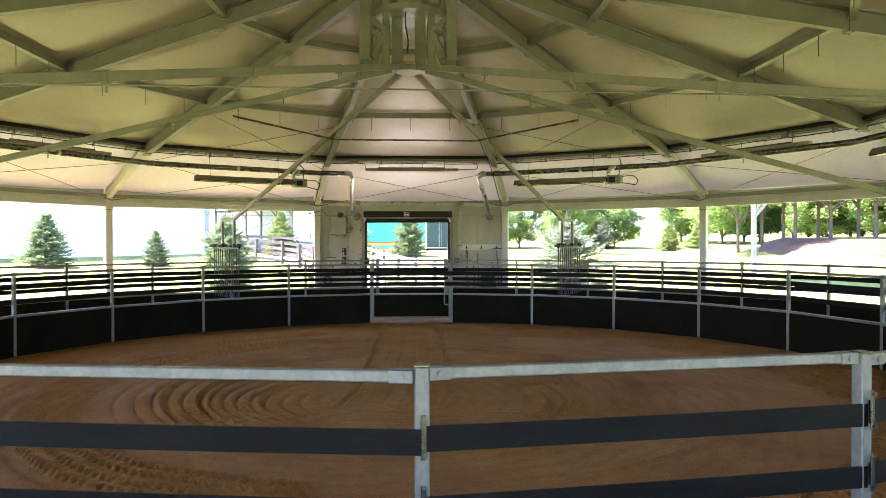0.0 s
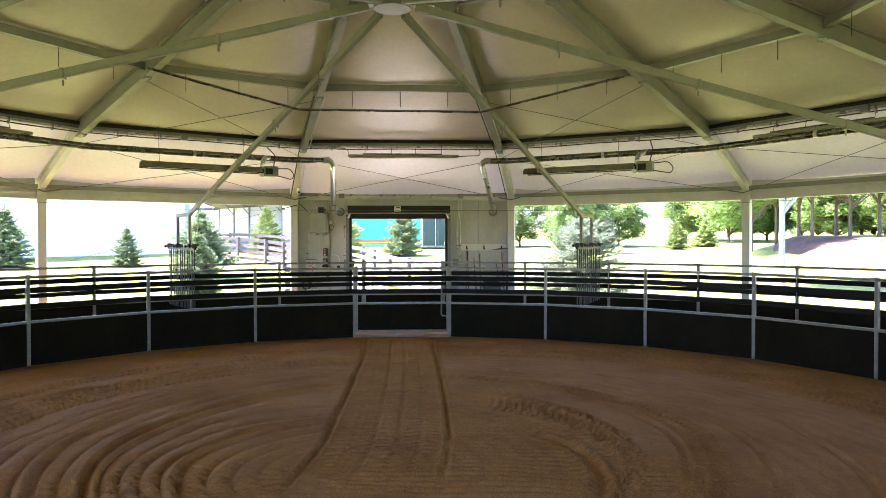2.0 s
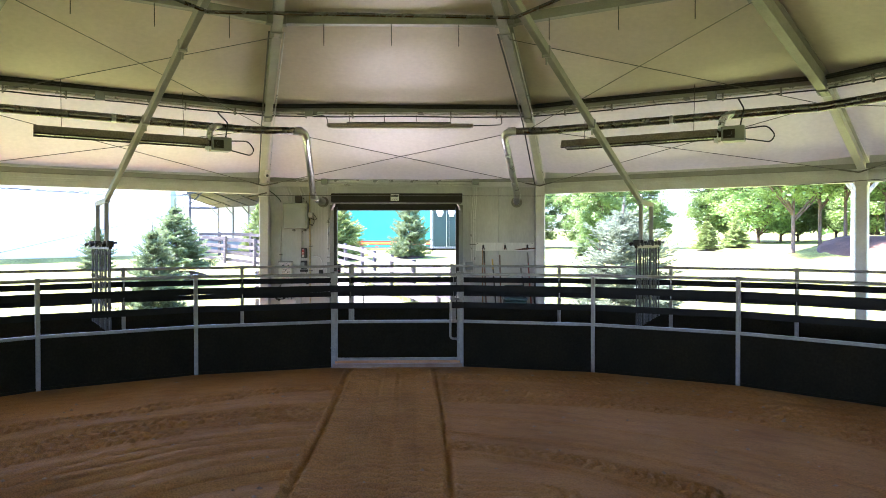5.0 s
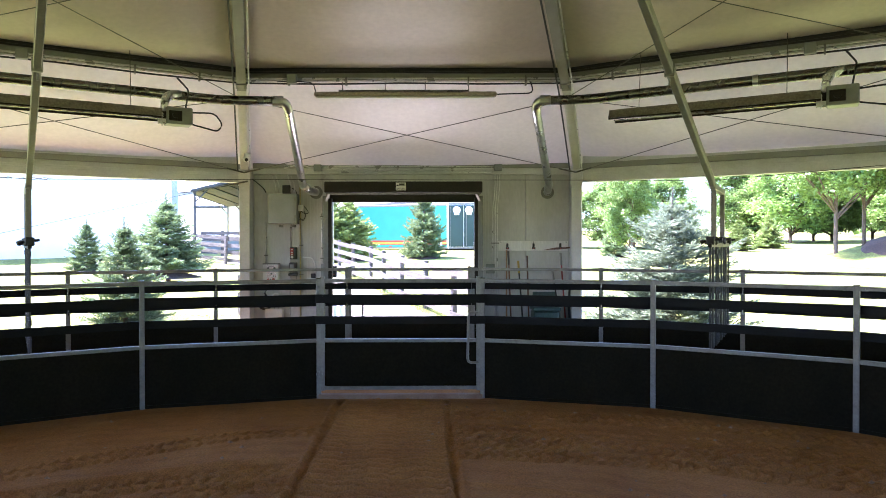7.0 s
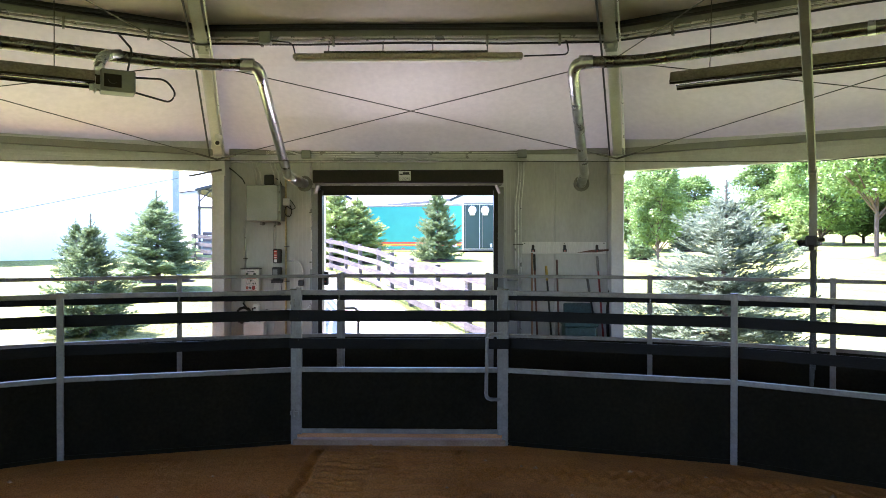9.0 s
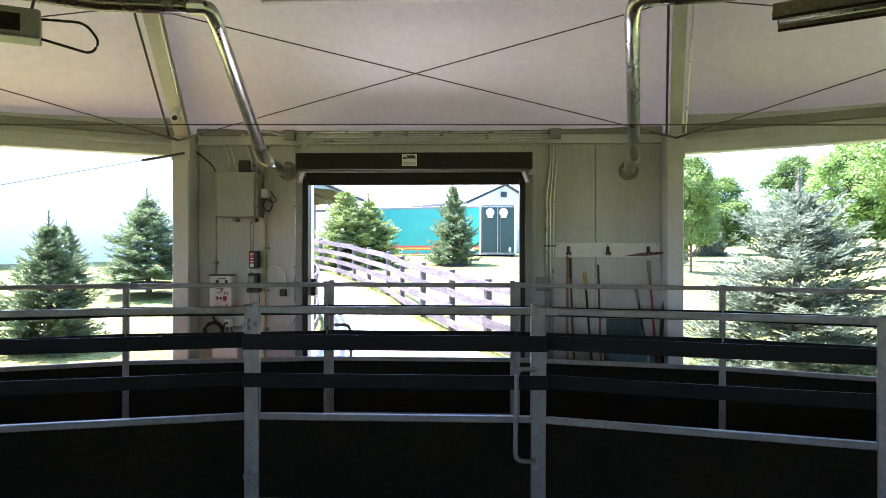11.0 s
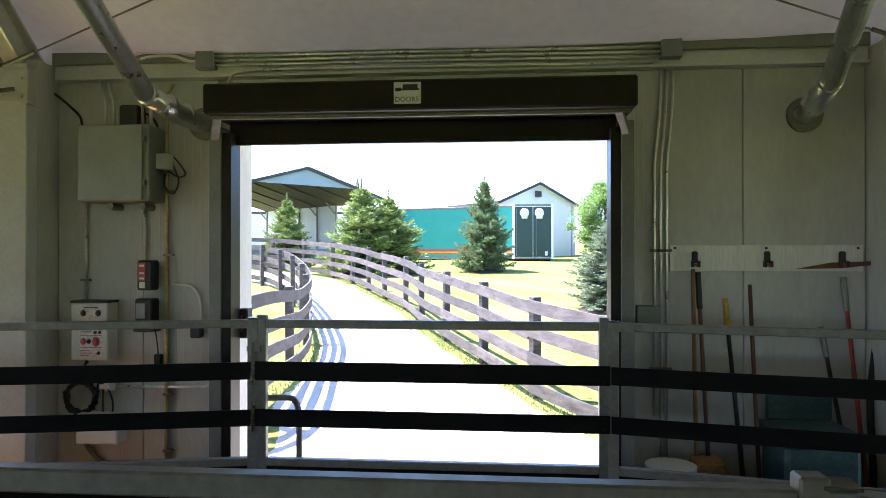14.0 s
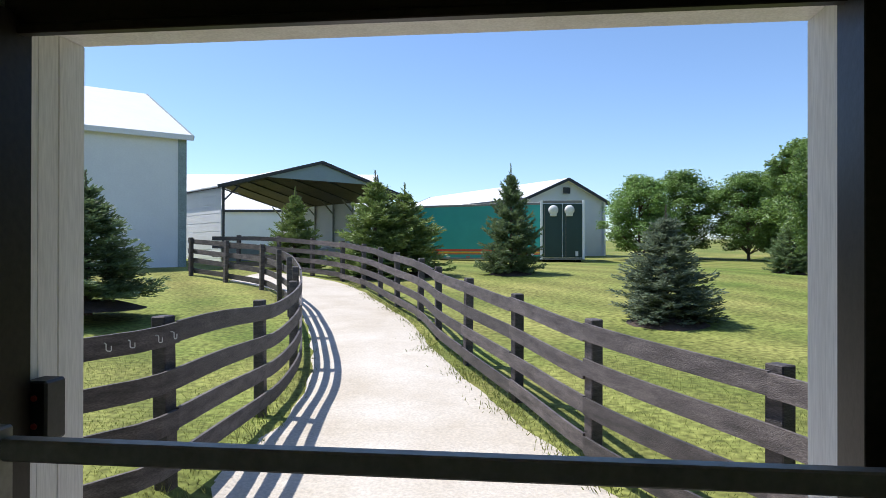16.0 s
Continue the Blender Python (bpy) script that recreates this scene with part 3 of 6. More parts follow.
def build_roof():
    verts, faces = [], []
    rows = [(11.45, 3.08)] + PROFILE
    for j, ((d0, z0), (d1, z1)) in enumerate(zip(rows, rows[1:])):
        deep = (0.0, 0.12, 0.13, 0.13, 0.08)[j]
        n, m = (14, 14) if deep else (1, 1)
        for k in range(12):
            sway = 0.85 + 0.3 * noise.noise((k * 1.7, j * 2.3, 5.0))
            base = len(verts)
            for i in range(n + 1):
                v = i / n
                d, z = d0 + (d1 - d0) * v, z0 + (z1 - z0) * v
                p, q = polar(30 * k - 15, d / C15, z), polar(30 * k + 15, d / C15, z)
                for c in range(m + 1):
                    u = c / m
                    w = p.lerp(q, u)
                    full = (1 - abs(2 * u - 1) ** 3.2) * (1 - abs(2 * v**0.65 - 1) ** 2.6)
                    crease = 0.012 * noise.noise((w.x * 1.4, w.y * 1.4, w.z * 1.4)) * full
                    verts.append((w.x, w.y, w.z - deep * sway * full + crease))
            faces += [(base + i * (m + 1) + c, base + (i + 1) * (m + 1) + c, base + (i + 1) * (m + 1) + c + 1, base + i * (m + 1) + c + 1) for i in range(n) for c in range(m)]
    faces.append(tuple(len(verts) + k for k in range(12)))
    verts += [tuple(polar(30 * k + 15, rows[-1][0] / C15, rows[-1][1])) for k in range(12)]
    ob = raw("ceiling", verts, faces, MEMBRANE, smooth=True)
    # facets outside the first purlin ring are paler and more translucent
    ob.data.materials.append(OUTER_MEMBRANE)
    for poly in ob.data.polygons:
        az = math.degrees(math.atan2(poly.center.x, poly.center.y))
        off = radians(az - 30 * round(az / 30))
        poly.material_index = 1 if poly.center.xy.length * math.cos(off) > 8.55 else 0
    bm = B()
    bm.from_mesh(ob.data)
    bmesh.ops.remove_doubles(bm, verts=bm.verts, dist=0.002)
    bm.to_mesh(ob.data)
    bm.free()
    ob.data.set_sharp_from_angle(angle=radians(11))
    md = ob.modifiers.new("thickness", "SOLIDIFY")
    md.thickness, md.offset = 0.012, 1
    tagged(ob, "cream translucent roof membrane over twelve steel rafters", "ceiling", kind="structure")

    f = thing("roof_frame", "grey-green painted steel rafters and purlins under the membrane", "roof frame", kind="structure")
    # rafters, one pair of straight pieces each
    low = [polar(0, PROFILE[0][0] / C15 - 0.02, PROFILE[0][1] - 0.16), polar(0, PROFILE[1][0] / C15, PROFILE[1][1] - 0.17), polar(0, 0.75, roof_z(0.75) - 0.17)]
    bm = B()
    channel(bm, low[0], low[1] + (low[1] - low[0]) * 0.01, 0.12, 0.24, 0.02)
    outer = part("rafter", bm, WHITE_STEEL, f)
    bm = B()
    channel(bm, low[1], low[2], 0.125, 0.28, 0.022)
    m, n = frame_between(low[1], low[2])
    for s in (0.02, 0.36, 0.71):
        box(bm, (-0.075, -0.16, n * s - 0.06), (0.075, -0.13, n * s + 0.06), 0, m)
        for a in (-0.045, 0.045):
            for b in (-0.03, 0.03):
                rod(bm, m @ Vector((a, -0.175, n * s + b)), m @ Vector((a, -0.16, n * s + b)), 0.012, 6)
    inner = part("rafter", bm, STEEL, f)
    purlins = []
    for d in (8.55, 5.75, 2.93):
        z = roof_z(d) - 0.02
        h = d * math.tan(radians(15)) - 0.09
        bm = B()
        beam(bm, (-h, d, z - 0.075), (h, d, z - 0.075), 0.09, 0.12, 0.004)
        box(bm, (-h, d - 0.065, z - 0.145), (h, d + 0.045, z - 0.135))
        for s in (-1, 1):
            box(bm, (s * h - 0.05, d - 0.07, z - 0.16), (s * h + 0.05, d + 0.03, z - 0.04), 0.0)
        purlins.append(part("purlin", bm, STEEL, f))
    hangers = []
    bm = B()
    for x in (-0.9, 0, 0.9):
        rod(bm, (x, 5.68, roof_z(5.75) - 0.17), (x, 5.68, roof_z(5.75) - 0.46), 0.006, 5)
    hangers.append(part("hanger_rod", bm, WIRE, f, "thin drop rods"))
    half = COL_R * math.sin(radians(15)) - 0.09
    bm = B()
    box(bm, (-half, WALL_Y - 0.06, 2.985), (half, WALL_Y + 0.08, 3.14), 0.006)
    box(bm, (-half, WALL_Y - 0.085, 2.985), (half, WALL_Y - 0.06, 3.0), 0.002)
    box(bm, (-half, WALL_Y - 0.072, 3.085), (half, WALL_Y - 0.06, 3.10), 0.002)
    box(bm, (-half, WALL_Y - 0.015, 3.14), (half, WALL_Y + 0.08, 3.21))
    eave = part("eave_beam", bm, WHITE_STEEL, f, "white eave beam")
    bm = B()
    box(bm, (-half, WALL_Y - 0.09, 3.21), (half, WALL_Y + 0.10, 3.30), 0.006)
    gutter = part("eave_purlin", bm, STEEL, f)
    bm = B()
    wide, high = WALL_Y * math.tan(radians(15)), roof_z(WALL_Y + 0.03)
    rows = []
    for i in range(21):
        x = -half + 2 * half * i / 20
        top = high - 0.092 * (1 - abs(x / wide) ** 3.2)
        rows.append([bm.verts.new((x, WALL_Y + y, z)) for y, z in ((0.03, 3.30), (0.06, 3.30), (0.06, top), (0.03, top))])
    for u, v in zip(rows, rows[1:]):
        for c in range(4):
            bm.faces.new((u[c], u[(c + 1) % 4], v[(c + 1) % 4], v[c]))
    bmesh.ops.recalc_face_normals(bm, faces=bm.faces)
    closer = part("eave_closure", bm, WHITE_STEEL, f, "strip closing the membrane onto the eave")
    bm = B()
    box(bm, (-0.085, -0.11, -0.2), (0.085, 0.07, 3.2), 0.006)
    box(bm, (-0.10, -0.125, 2.93), (0.10, 0.0, 3.16), 0.006)
    for z in (2.98, 3.1):
        for x in (-0.06, 0.06):
            rod(bm, (x, -0.137, z), (x, -0.125, z), 0.012, 6)
    column = part("column", bm, WHITE_STEEL, f, "white square column")
    k1 = polar(15, PROFILE[1][0] / C15 - 0.15, PROFILE[1][1] - 0.44)
    k0 = polar(15, COL_R - 0.25, 3.14)
    k2 = polar(15, PROFILE[2][0] / C15, PROFILE[2][1] - 0.33)
    wires = []
    for s in (-1, 1):
        flip = Matrix.Diagonal((s, 1, 1, 1))
        bm = B()
        rod(bm, flip @ k0, flip @ Vector((-k1.x, k1.y, k1.z)), 0.006, 5)
        rod(bm, flip @ k0, flip @ k0.lerp(Vector((-k1.x, k1.y, k1.z)), 0.06), 0.014, 6)
        wires.append(part("brace_wire", bm, WIRE, f, "diagonal brace wire with turnbuckle"))
        bm = B()
        rod(bm, flip @ k1, flip @ Vector((-k2.x, k2.y, k2.z)), 0.006, 5)
        wires.append(part("brace_wire", bm, WIRE, f))
    for k in range(12):
        v, c = turn(30 * k + 15), turn(30 * k)
        post = Matrix.Translation(polar(30 * k + 15, COL_R)) @ v
        for o, m in ((outer, v), (inner, v), (eave, c), (gutter, c), (closer, c), (column, post), (hangers[0], c), *((p, c) for p in purlins), *((w, c) for w in wires)):
            if o in wires[1::2]:
                if k == 1:
                    o.matrix_basis = m
                elif k in (5, 7, 11):
                    again(o, m)
            elif o is closer:
                if k == 1:
                    o.matrix_basis = m
                elif k > 1:
                    again(o, m)
            elif k == 0:
                o.matrix_basis = Matrix.Translation((0, 0.29, 0.17 if o is eave else 0.05)) if o in (eave, gutter) else m
            else:
                again(o, m)
    bm = B()
    rod(bm, (0, 0, 5.9), (0, 0, 6.2), 0.85, 12)
    part("apex_ring", bm, STEEL, f)


build_roof()


# ---- door wall ----
DOOR = (-1.345, 1.085, 2.655)


def build_door_wall():
    half = COL_R * math.sin(radians(15)) - 0.08
    y0, y1 = WALL_Y + 0.30, WALL_Y + 0.42
    w = thing("wall_north", "off-white panel wall round the roller door", "wall", kind="structure")
    for x0, x1 in ((-half - 0.005, -2.13), (-2.13, DOOR[0] - 0.075), (DOOR[1] + 0.08, 2.0), (2.0, half + 0.005)):
        bm = B()
        box(bm, (x0 + 0.003, y0, -0.1), (x1 - 0.003, y1, 3.16), 0.004)
        part("wall_panel", bm, WALL, w)
    bm = B()
    box(bm, (DOOR[0] - 0.075, y0, DOOR[2] + 0.105), (DOOR[1] + 0.08, y1, 3.16))
    part("wall_panel", bm, WALL, w)
    for s in (-1, 1):
        bm = B()
        x0, x1 = sorted((s * (half + 0.01), s * (half + 0.18)))
        box(bm, (x0, WALL_Y + 0.072, -0.1), (x1, y1 - 0.005, 3.27), 0.004)
        part("wall_return", bm, WALL, w)
    rib = None
    for x0, x1 in ((-2.13, DOOR[0] - 0.15), (DOOR[1] + 0.15, 2.0), (-half, -2.13), (2.0, half)):
        for i in range(int((x1 - x0) / 0.06) - 1):
            x = x0 + 0.06 * (i + 1)
            if abs(x) > 2.45 or x > 1.45:
                continue
            if rib is None:
                bm = B()
                box(bm, (-0.005, -0.0014, -0.1), (0.005, 0.002, 2.975))
                rib = part("wall_rib", bm, WALL, w)
                rib.matrix_basis = Matrix.Translation((x, y0, 0))
            else:
                again(rib, Matrix.Translation((x, y0, 0)))
    d = thing("door_1", "black roller door rolled up above the doorway", "roller door", kind="structure")
    bm = B()
    box(bm, (-1.433, WALL_Y - 0.295, 2.80), (1.21, WALL_Y + 0.27, 2.985), 0.012)
    part("housing", bm, DARK_STEEL, d, "black sheet roller housing")
    bm = B()
    box(bm, (DOOR[0] - 0.07, WALL_Y - 0.21, 2.775), (DOOR[1] + 0.10, WALL_Y - 0.19, 2.80), 0.003)
    part("edge_strip", bm, GALV, d)
    bm = B()
    box(bm, (DOOR[0] - 0.05, WALL_Y + 0.05, DOOR[2] + 0.03), (DOOR[1] + 0.05, WALL_Y + 0.065, 2.80))
    box(bm, (DOOR[0] - 0.05, WALL_Y + 0.04, DOOR[2]), (DOOR[1] + 0.05, WALL_Y + 0.08, DOOR[2] + 0.03), 0.004)
    part("curtain", bm, DARK_STEEL, d, "bottom edge of the black curtain")
    for s, x in ((-1, DOOR[0]), (1, DOOR[1])):
        bm = B()
        box(bm, (min(x + s * 0.065, x + s * 0.145), WALL_Y - 0.06, 0), (max(x + s * 0.065, x + s * 0.145), WALL_Y + 0.30, 2.76), 0.004)
        part("guide_rail", bm, GUIDE, d, "grey steel guide rail")
        bm = B()
        box(bm, (min(x + s * 0.002, x + s * 0.064), WALL_Y - 0.05, 0), (max(x + s * 0.002, x + s * 0.064), WALL_Y + 0.11, 2.72), 0.003)
        part("brush_seal", bm, DARK_STEEL, d, "black seal strip")
        face = x + s * (0.045 if s < 0 else 0.05)
        for y0_, y1_, step_in in ((0.112, 0.18, 0.012), (0.182, 0.285, 0.008), (0.297, 0.44, 0.0)):
            bm = B()
            x0_, x1_ = sorted((face - s * step_in, face + s * 0.03))
            box(bm, (x0_, WALL_Y + y0_, 0), (x1_, WALL_Y + y1_, 2.73), 0.004)
            part("jamb", bm, JAMB, d, "pale timber jamb")
        bm = B()
        x0_, x1_ = sorted((face + s * 0.006, face + s * 0.03))
        box(bm, (x0_, WALL_Y + 0.285, 0), (x1_, WALL_Y + 0.297, 2.73))
        part("weather_strip", bm, CABLE, d, "thin black weather strip")
        bm = B()
        m = Matrix.Translation((x + s * 0.03, WALL_Y - 0.2, 2.79))
        beam(bm, m @ Vector((0, 0, 0)), m @ Vector((s * 0.06, 0.09, -0.12)), 0.05, 0.03, 0.004)
        part("bracket", bm, GALV, d)
    bm = B()
    box(bm, (DOOR[0] - 0.072, WALL_Y + 0.10, 2.73), (DOOR[1] + 0.077, WALL_Y + 0.44, 2.757), 0.004)
    part("head", bm, JAMB, d, "pale timber door head")
    bm = B()
    box(bm, (-0.235, WALL_Y - 0.3010, 2.835), (-0.07, WALL_Y - 0.2955, 2.965), 0.001)
    badge = part("badge", bm, PAPER, d, "small black and white maker's badge")
    for x0, x1, z0, z1 in ((-0.225, -0.19, 2.910, 2.930), (-0.18, -0.09, 2.915, 2.950), (-0.225, -0.08, 2.915, 2.925)):
        bm = B()
        box(bm, (x0, WALL_Y - 0.3040, z0), (x1, WALL_Y - 0.3015, z1))
        part("print", bm, INK, badge)
    txt = bpy.data.curves.new("word", "FONT")
    txt.body, txt.size, txt.extrude = "DOORS", 0.042, 0.001
    t = new("word", txt)
    t.parent, t.matrix_basis = badge, pose(-0.228, WALL_Y - 0.3035, 2.847, 90, 0, 0)
    txt.materials.append(INK)


build_door_wall()


# ---- horse walker ----
def horse_walker():
    w = thing("horse_walker", "grey-green overhead horse walker with six arms and hanging rod dividers", "horse walker")
    hub_z, end_z, end_r = 4.60, 2.60, 8.75
    bm = B()
    rod(bm, (0, 0, 4.57), (0, 0, 4.62), 0.20, 16)
    rod(bm, (0, 0, 4.62), (0, 0, 4.66), 0.15, 16)
    part("turntable", bm, STEEL, w)
    bm = B()
    box(bm, (-0.09, -0.2, 4.66), (0.09, 0.2, 4.80), 0.025)
    part("bearing_block", bm, LAMP, w, "pale bearing block")
    for x in (-0.62, 0.62):
        for y in (-0.35, 0.35):
            bm = B()
            channel(bm, (x, y, 4.66), (x, y, roof_z(0.8) - 0.05), 0.15, 0.12, 0.014, (0, 1, 0))
            part("hub_leg", bm, STEEL, w)
    for x in (-0.33, 0.33):
        for y in (-0.2, 0.2):
            bm = B()
            box(bm, (x - 0.05, y - 0.03, 4.64), (x + 0.05, y + 0.03, 5.95), 0.004)
            part("hub_post", bm, STEEL, w)
    for x in (-0.17, 0.17):
        bm = B()
        channel(bm, (x, 0, 4.66), (x, 0, 5.7), 0.16, 0.13, 0.02, (0, 1, 0))
        part("hub_channel", bm, STEEL, w)
    for s in (-1, 1):
        for y in (-0.35, 0.35):
            bm = B()
            beam(bm, (s * 0.62, y, 5.32), (s * 0.36, y * 0.6, 5.14), 0.05, 0.07)
            beam(bm, (s * 0.36, y * 0.6, 5.10), (s * 0.52, y * 0.9, 4.70), 0.05, 0.07)
            part("hub_brace", bm, STEEL, w)
    bm = B()
    rod(bm, (0, 0, 5.36), (0, 0, 5.44), 0.50, 18)
    part("slew_ring", bm, STEEL, w)
    bm = B()
    box(bm, (-0.16, -0.3, 5.46), (0.2, 0.12, 5.72), 0.03)
    rod(bm, (0.1, -0.2, 5.6), (0.46, -0.25, 5.55), 0.11, 12)
    part("gear_motor", bm, GREY_BOX, w, "grey gear motor")
    bm = B()
    pipe(bm, rounded([(-0.02, -0.3, 5.5), (-0.05, -0.34, 5.2), (0.0, -0.3, 4.95), (-0.02, -0.2, 4.8)], 0.1), 0.012, 6)
    part("motor_lead", bm, CABLE, w, smooth=True)
    bm = B()
    a, e = Vector((0, 0.25, hub_z)), Vector((0, 8.15, end_z + 0.06))
    beam(bm, a, e, 0.062, 0.088, 0.006)
    for k in (0.2, 0.4, 0.62):
        p = a.lerp(e, k)
        box(bm, (-0.042, p.y - 0.02, p.z - 0.06), (0.042, p.y + 0.02, p.z + 0.05), 0.004)
        rod(bm, (0, p.y, p.z - 0.13), (0, p.y, p.z - 0.07), 0.01, 6)
    beam(bm, a + Vector((0, 0.05, -0.05)), a + Vector((0, 0.05, 0.05)), 0.06, 0.09)
    arm = part("arm", bm, STEEL, w, "square tube arm")
    bm = B()
    box(bm, (-0.035, 8.1, end_z - 0.0), (0.035, 9.25, end_z + 0.07), 0.006)
    for y in (8.24, 9.2):
        box(bm, (-0.03, y - 0.03, 1.97), (0.03, y + 0.03, end_z), 0.004)
    drop = part("end_frame", bm, STEEL, w)
    bm = B()
    box(bm, (-0.022, 7.85, 1.90), (0.022, 10.0, 1.945), 0.004)
    bar = part("divider_bar", bm, DARK_STEEL, w)
    bm = B()
    rod(bm, (0, 0, 0.70), (0, 0, 1.9), 0.012, 6)
    for z in (1.84, 1.45, 1.05):
        rod(bm, (0, 0, z - 0.03), (0, 0, z + 0.03), 0.019, 6)
    rod(bm, (0, 0, 0.66), (0, 0, 0.86), 0.016, 6)
    rod(bm, (0, 0, 1.9), (0, 0, 1.99), 0.02, 6)
    stick = part("divider_rod", bm, CABLE, w, "black hanging divider rod")
    knuckles = []
    for y in (7.92, 8.24, 9.2, 9.95):
        bm = B()
        box(bm, (-0.05, y - 0.045, 1.93), (0.05, y + 0.045, 2.03), 0.012)
        rod(bm, (-0.1, y, 1.97), (0.1, y, 2.0), 0.016, 8)
        rod(bm, (-0.11, y, 1.955), (-0.07, y, 1.975), 0.028, 8)
        knuckles.append(part("knuckle", bm, CABLE, w, "black divider clamp"))
    tie_r = 2.55
    zt = a.lerp(e, (tie_r - 0.25) / 7.9).z - 0.14
    bm = B()
    rod(bm, (0, tie_r, zt), tuple(polar(60, tie_r, zt)), 0.016, 6)
    tie = part("tie_rod", bm, PIPE, w)
    bm = B()
    rod(bm, (0, 8.3, 2.725), tuple(polar(60, 8.3, 2.725)), 0.0045, 5)
    wire = part("tie_wire", bm, WIRE, w, "thin wire between the arm ends")
    first = True
    for k in range(6):
        m = turn(28.0 + 60 * k)
        for o in (arm, drop, bar, tie, wire, *knuckles):
            if o is tie and k in (1, 2, 3):
                continue
            if k == 0:
                o.matrix_basis = m
            else:
                again(o, m)
        for i in range(12):
            mm = m @ Matrix.Translation((0.006 * math.sin(i * 2.4), 7.9 + i * 0.186, 0))
            if first:
                stick.matrix_basis, first = mm, False
            else:
                again(stick, mm)


horse_walker()


# ---- services under the roof ----
def tube_heater(az, shift):
    h = thing("tube_heater", "long grey radiant tube heater hung on chains", "heater", turn(az) @ Matrix.Translation((shift, 0, 0)), "radiant heaters under the roof")
    d, z = 8.15, 3.56
    bm = B()
    prof = [(-0.17, 0.0), (-0.11, 0.11), (0.11, 0.11), (0.17, 0.0), (0.155, 0.0), (0.10, 0.098), (-0.10, 0.098), (-0.155, 0.0)]
    rows = [[bm.verts.new((x, d + u, z + v)) for u, v in prof] for x in (-1.45, 0.95)]
    for i in range(8):
        bm.faces.new((rows[0][i], rows[0][(i + 1) % 8], rows[1][(i + 1) % 8], rows[1][i]))
    for r in rows:
        bm.faces.new(r[0:4] + [r[4], r[5], r[6], r[7]])
    bmesh.ops.recalc_face_normals(bm, faces=bm.faces)
    part("reflector", bm, HEATER, h)
    bm = B()
    rod(bm, (-1.42, d, z + 0.03), (0.98, d, z + 0.03), 0.045, 10)
    part("burner_tube", bm, PIPE, h, smooth=True)
    bm = B()
    box(bm, (1.0, d - 0.12, z - 0.08), (1.32, d + 0.12, z + 0.14), 0.012)
    part("burner_box", bm, GREY_BOX, h, "grey burner box")
    bm = B()
    box(bm, (1.03, d - 0.126, z - 0.04), (1.19, d - 0.118, z + 0.09), 0.004)
    part("front_opening", bm, DARK_STEEL, h, "dark service opening")
    bm = B()
    box(bm, (0.9, d - 0.10, z - 0.09), (1.0, d - 0.085, z - 0.02), 0.003)
    box(bm, (0.94, d - 0.13, z - 0.11), (0.96, d - 0.085, z + 0.05), 0.003)
    part("bracket", bm, DUCT, h, "bright bent bracket")
    for e in (-0.1, 0.1):
        bm = B()
        box(bm, (-1.45, d + e * 1.55 - 0.006, z - 0.022), (0.95, d + e * 1.55 + 0.006, z - 0.001), 0.002)
        part("lip", bm, DARK_STEEL, h, "dark lower lip")
    bm = B()
    rod(bm, (0.93, d, z + 0.03), (1.02, d, z + 0.03), 0.085, 10)
    rod(bm, (1.11, d - 0.15, z + 0.03), (1.11, d - 0.12, z + 0.03), 0.04, 12)
    part("collar", bm, DARK_STEEL, h, smooth=False)
    for x in (-1.1, 0.6):
        bm = B()
        rod(bm, (x, d, z + 0.1), (x, d + 0.1, roof_z(d + 0.1) - 0.05), 0.005, 5)
        part("chain", bm, WIRE, h)
    bm = B()
    bend = rounded([(0.98, d - 0.02, z + 0.06), (1.0, d + 0.0, z + 0.24), (1.06, d + 0.06, z + 0.32), (1.2, d + 0.12, z + 0.36)], 0.09, 6)
    pipe(bm, bend, 0.048, 12)
    part("air_duct", bm, DUCT, h, "bright ribbed air duct", smooth=True)
    for a, b in list(zip(bend, bend[1:]))[1::2]:
        if (b - a).length > 0.004:
            bm = B()
            rod(bm, a, a + (b - a).normalized() * 0.012, 0.056, 12)
            part("duct_rib", bm, DUCT, h)
    bm = B()
    pipe(bm, rounded([(1.3, d, z + 0.1), (1.62, d, z + 0.12), (1.72, d, z - 0.02), (1.66, d, z - 0.12), (1.32, d, z - 0.05)], 0.1), 0.011, 6)
    pipe(bm, rounded([(1.25, d, z + 0.14), (1.3, d + 0.05, z + 0.4), (1.2, d + 0.3, z + 0.6)], 0.06), 0.012, 6)
    part("gas_hose", bm, CABLE, h, smooth=True)


def tube_lamp(az):
    l = thing("tube_lamp", "long cream weatherproof tube lamp hung below a purlin", "lamp", turn(az), "tube lamps under the purlins")
    d, z = 8.4, 4.02
    bm = B()
    box(bm, (-1.24, d - 0.06, z - 0.035), (1.29, d + 0.06, z + 0.03), 0.018)
    part("housing", bm, LAMP, l)
    bm = B()
    box(bm, (-1.20, d - 0.045, z - 0.055), (1.25, d + 0.045, z - 0.035), 0.008)
    part("diffuser", bm, PAPER, l, "unlit diffuser")
    bm = B()
    box(bm, (-0.9, d - 0.02, z + 0.03), (0.9, d + 0.02, z + 0.06))
    part("mounting_rail", bm, PIPE, l)
    for x in (-0.85, -0.25, 0.3, 0.9):
        bm = B()
        rod(bm, (x, d, z + 0.03), (x, d + 0.05, roof_z(d + 0.05) - 0.15), 0.006, 5)
        part("hanger", bm, WIRE, l)


for az, shift in ((-90, 0.2), (-30, 0.22), (30, -0.08), (90, 0.0)):
    tube_heater(az, shift)
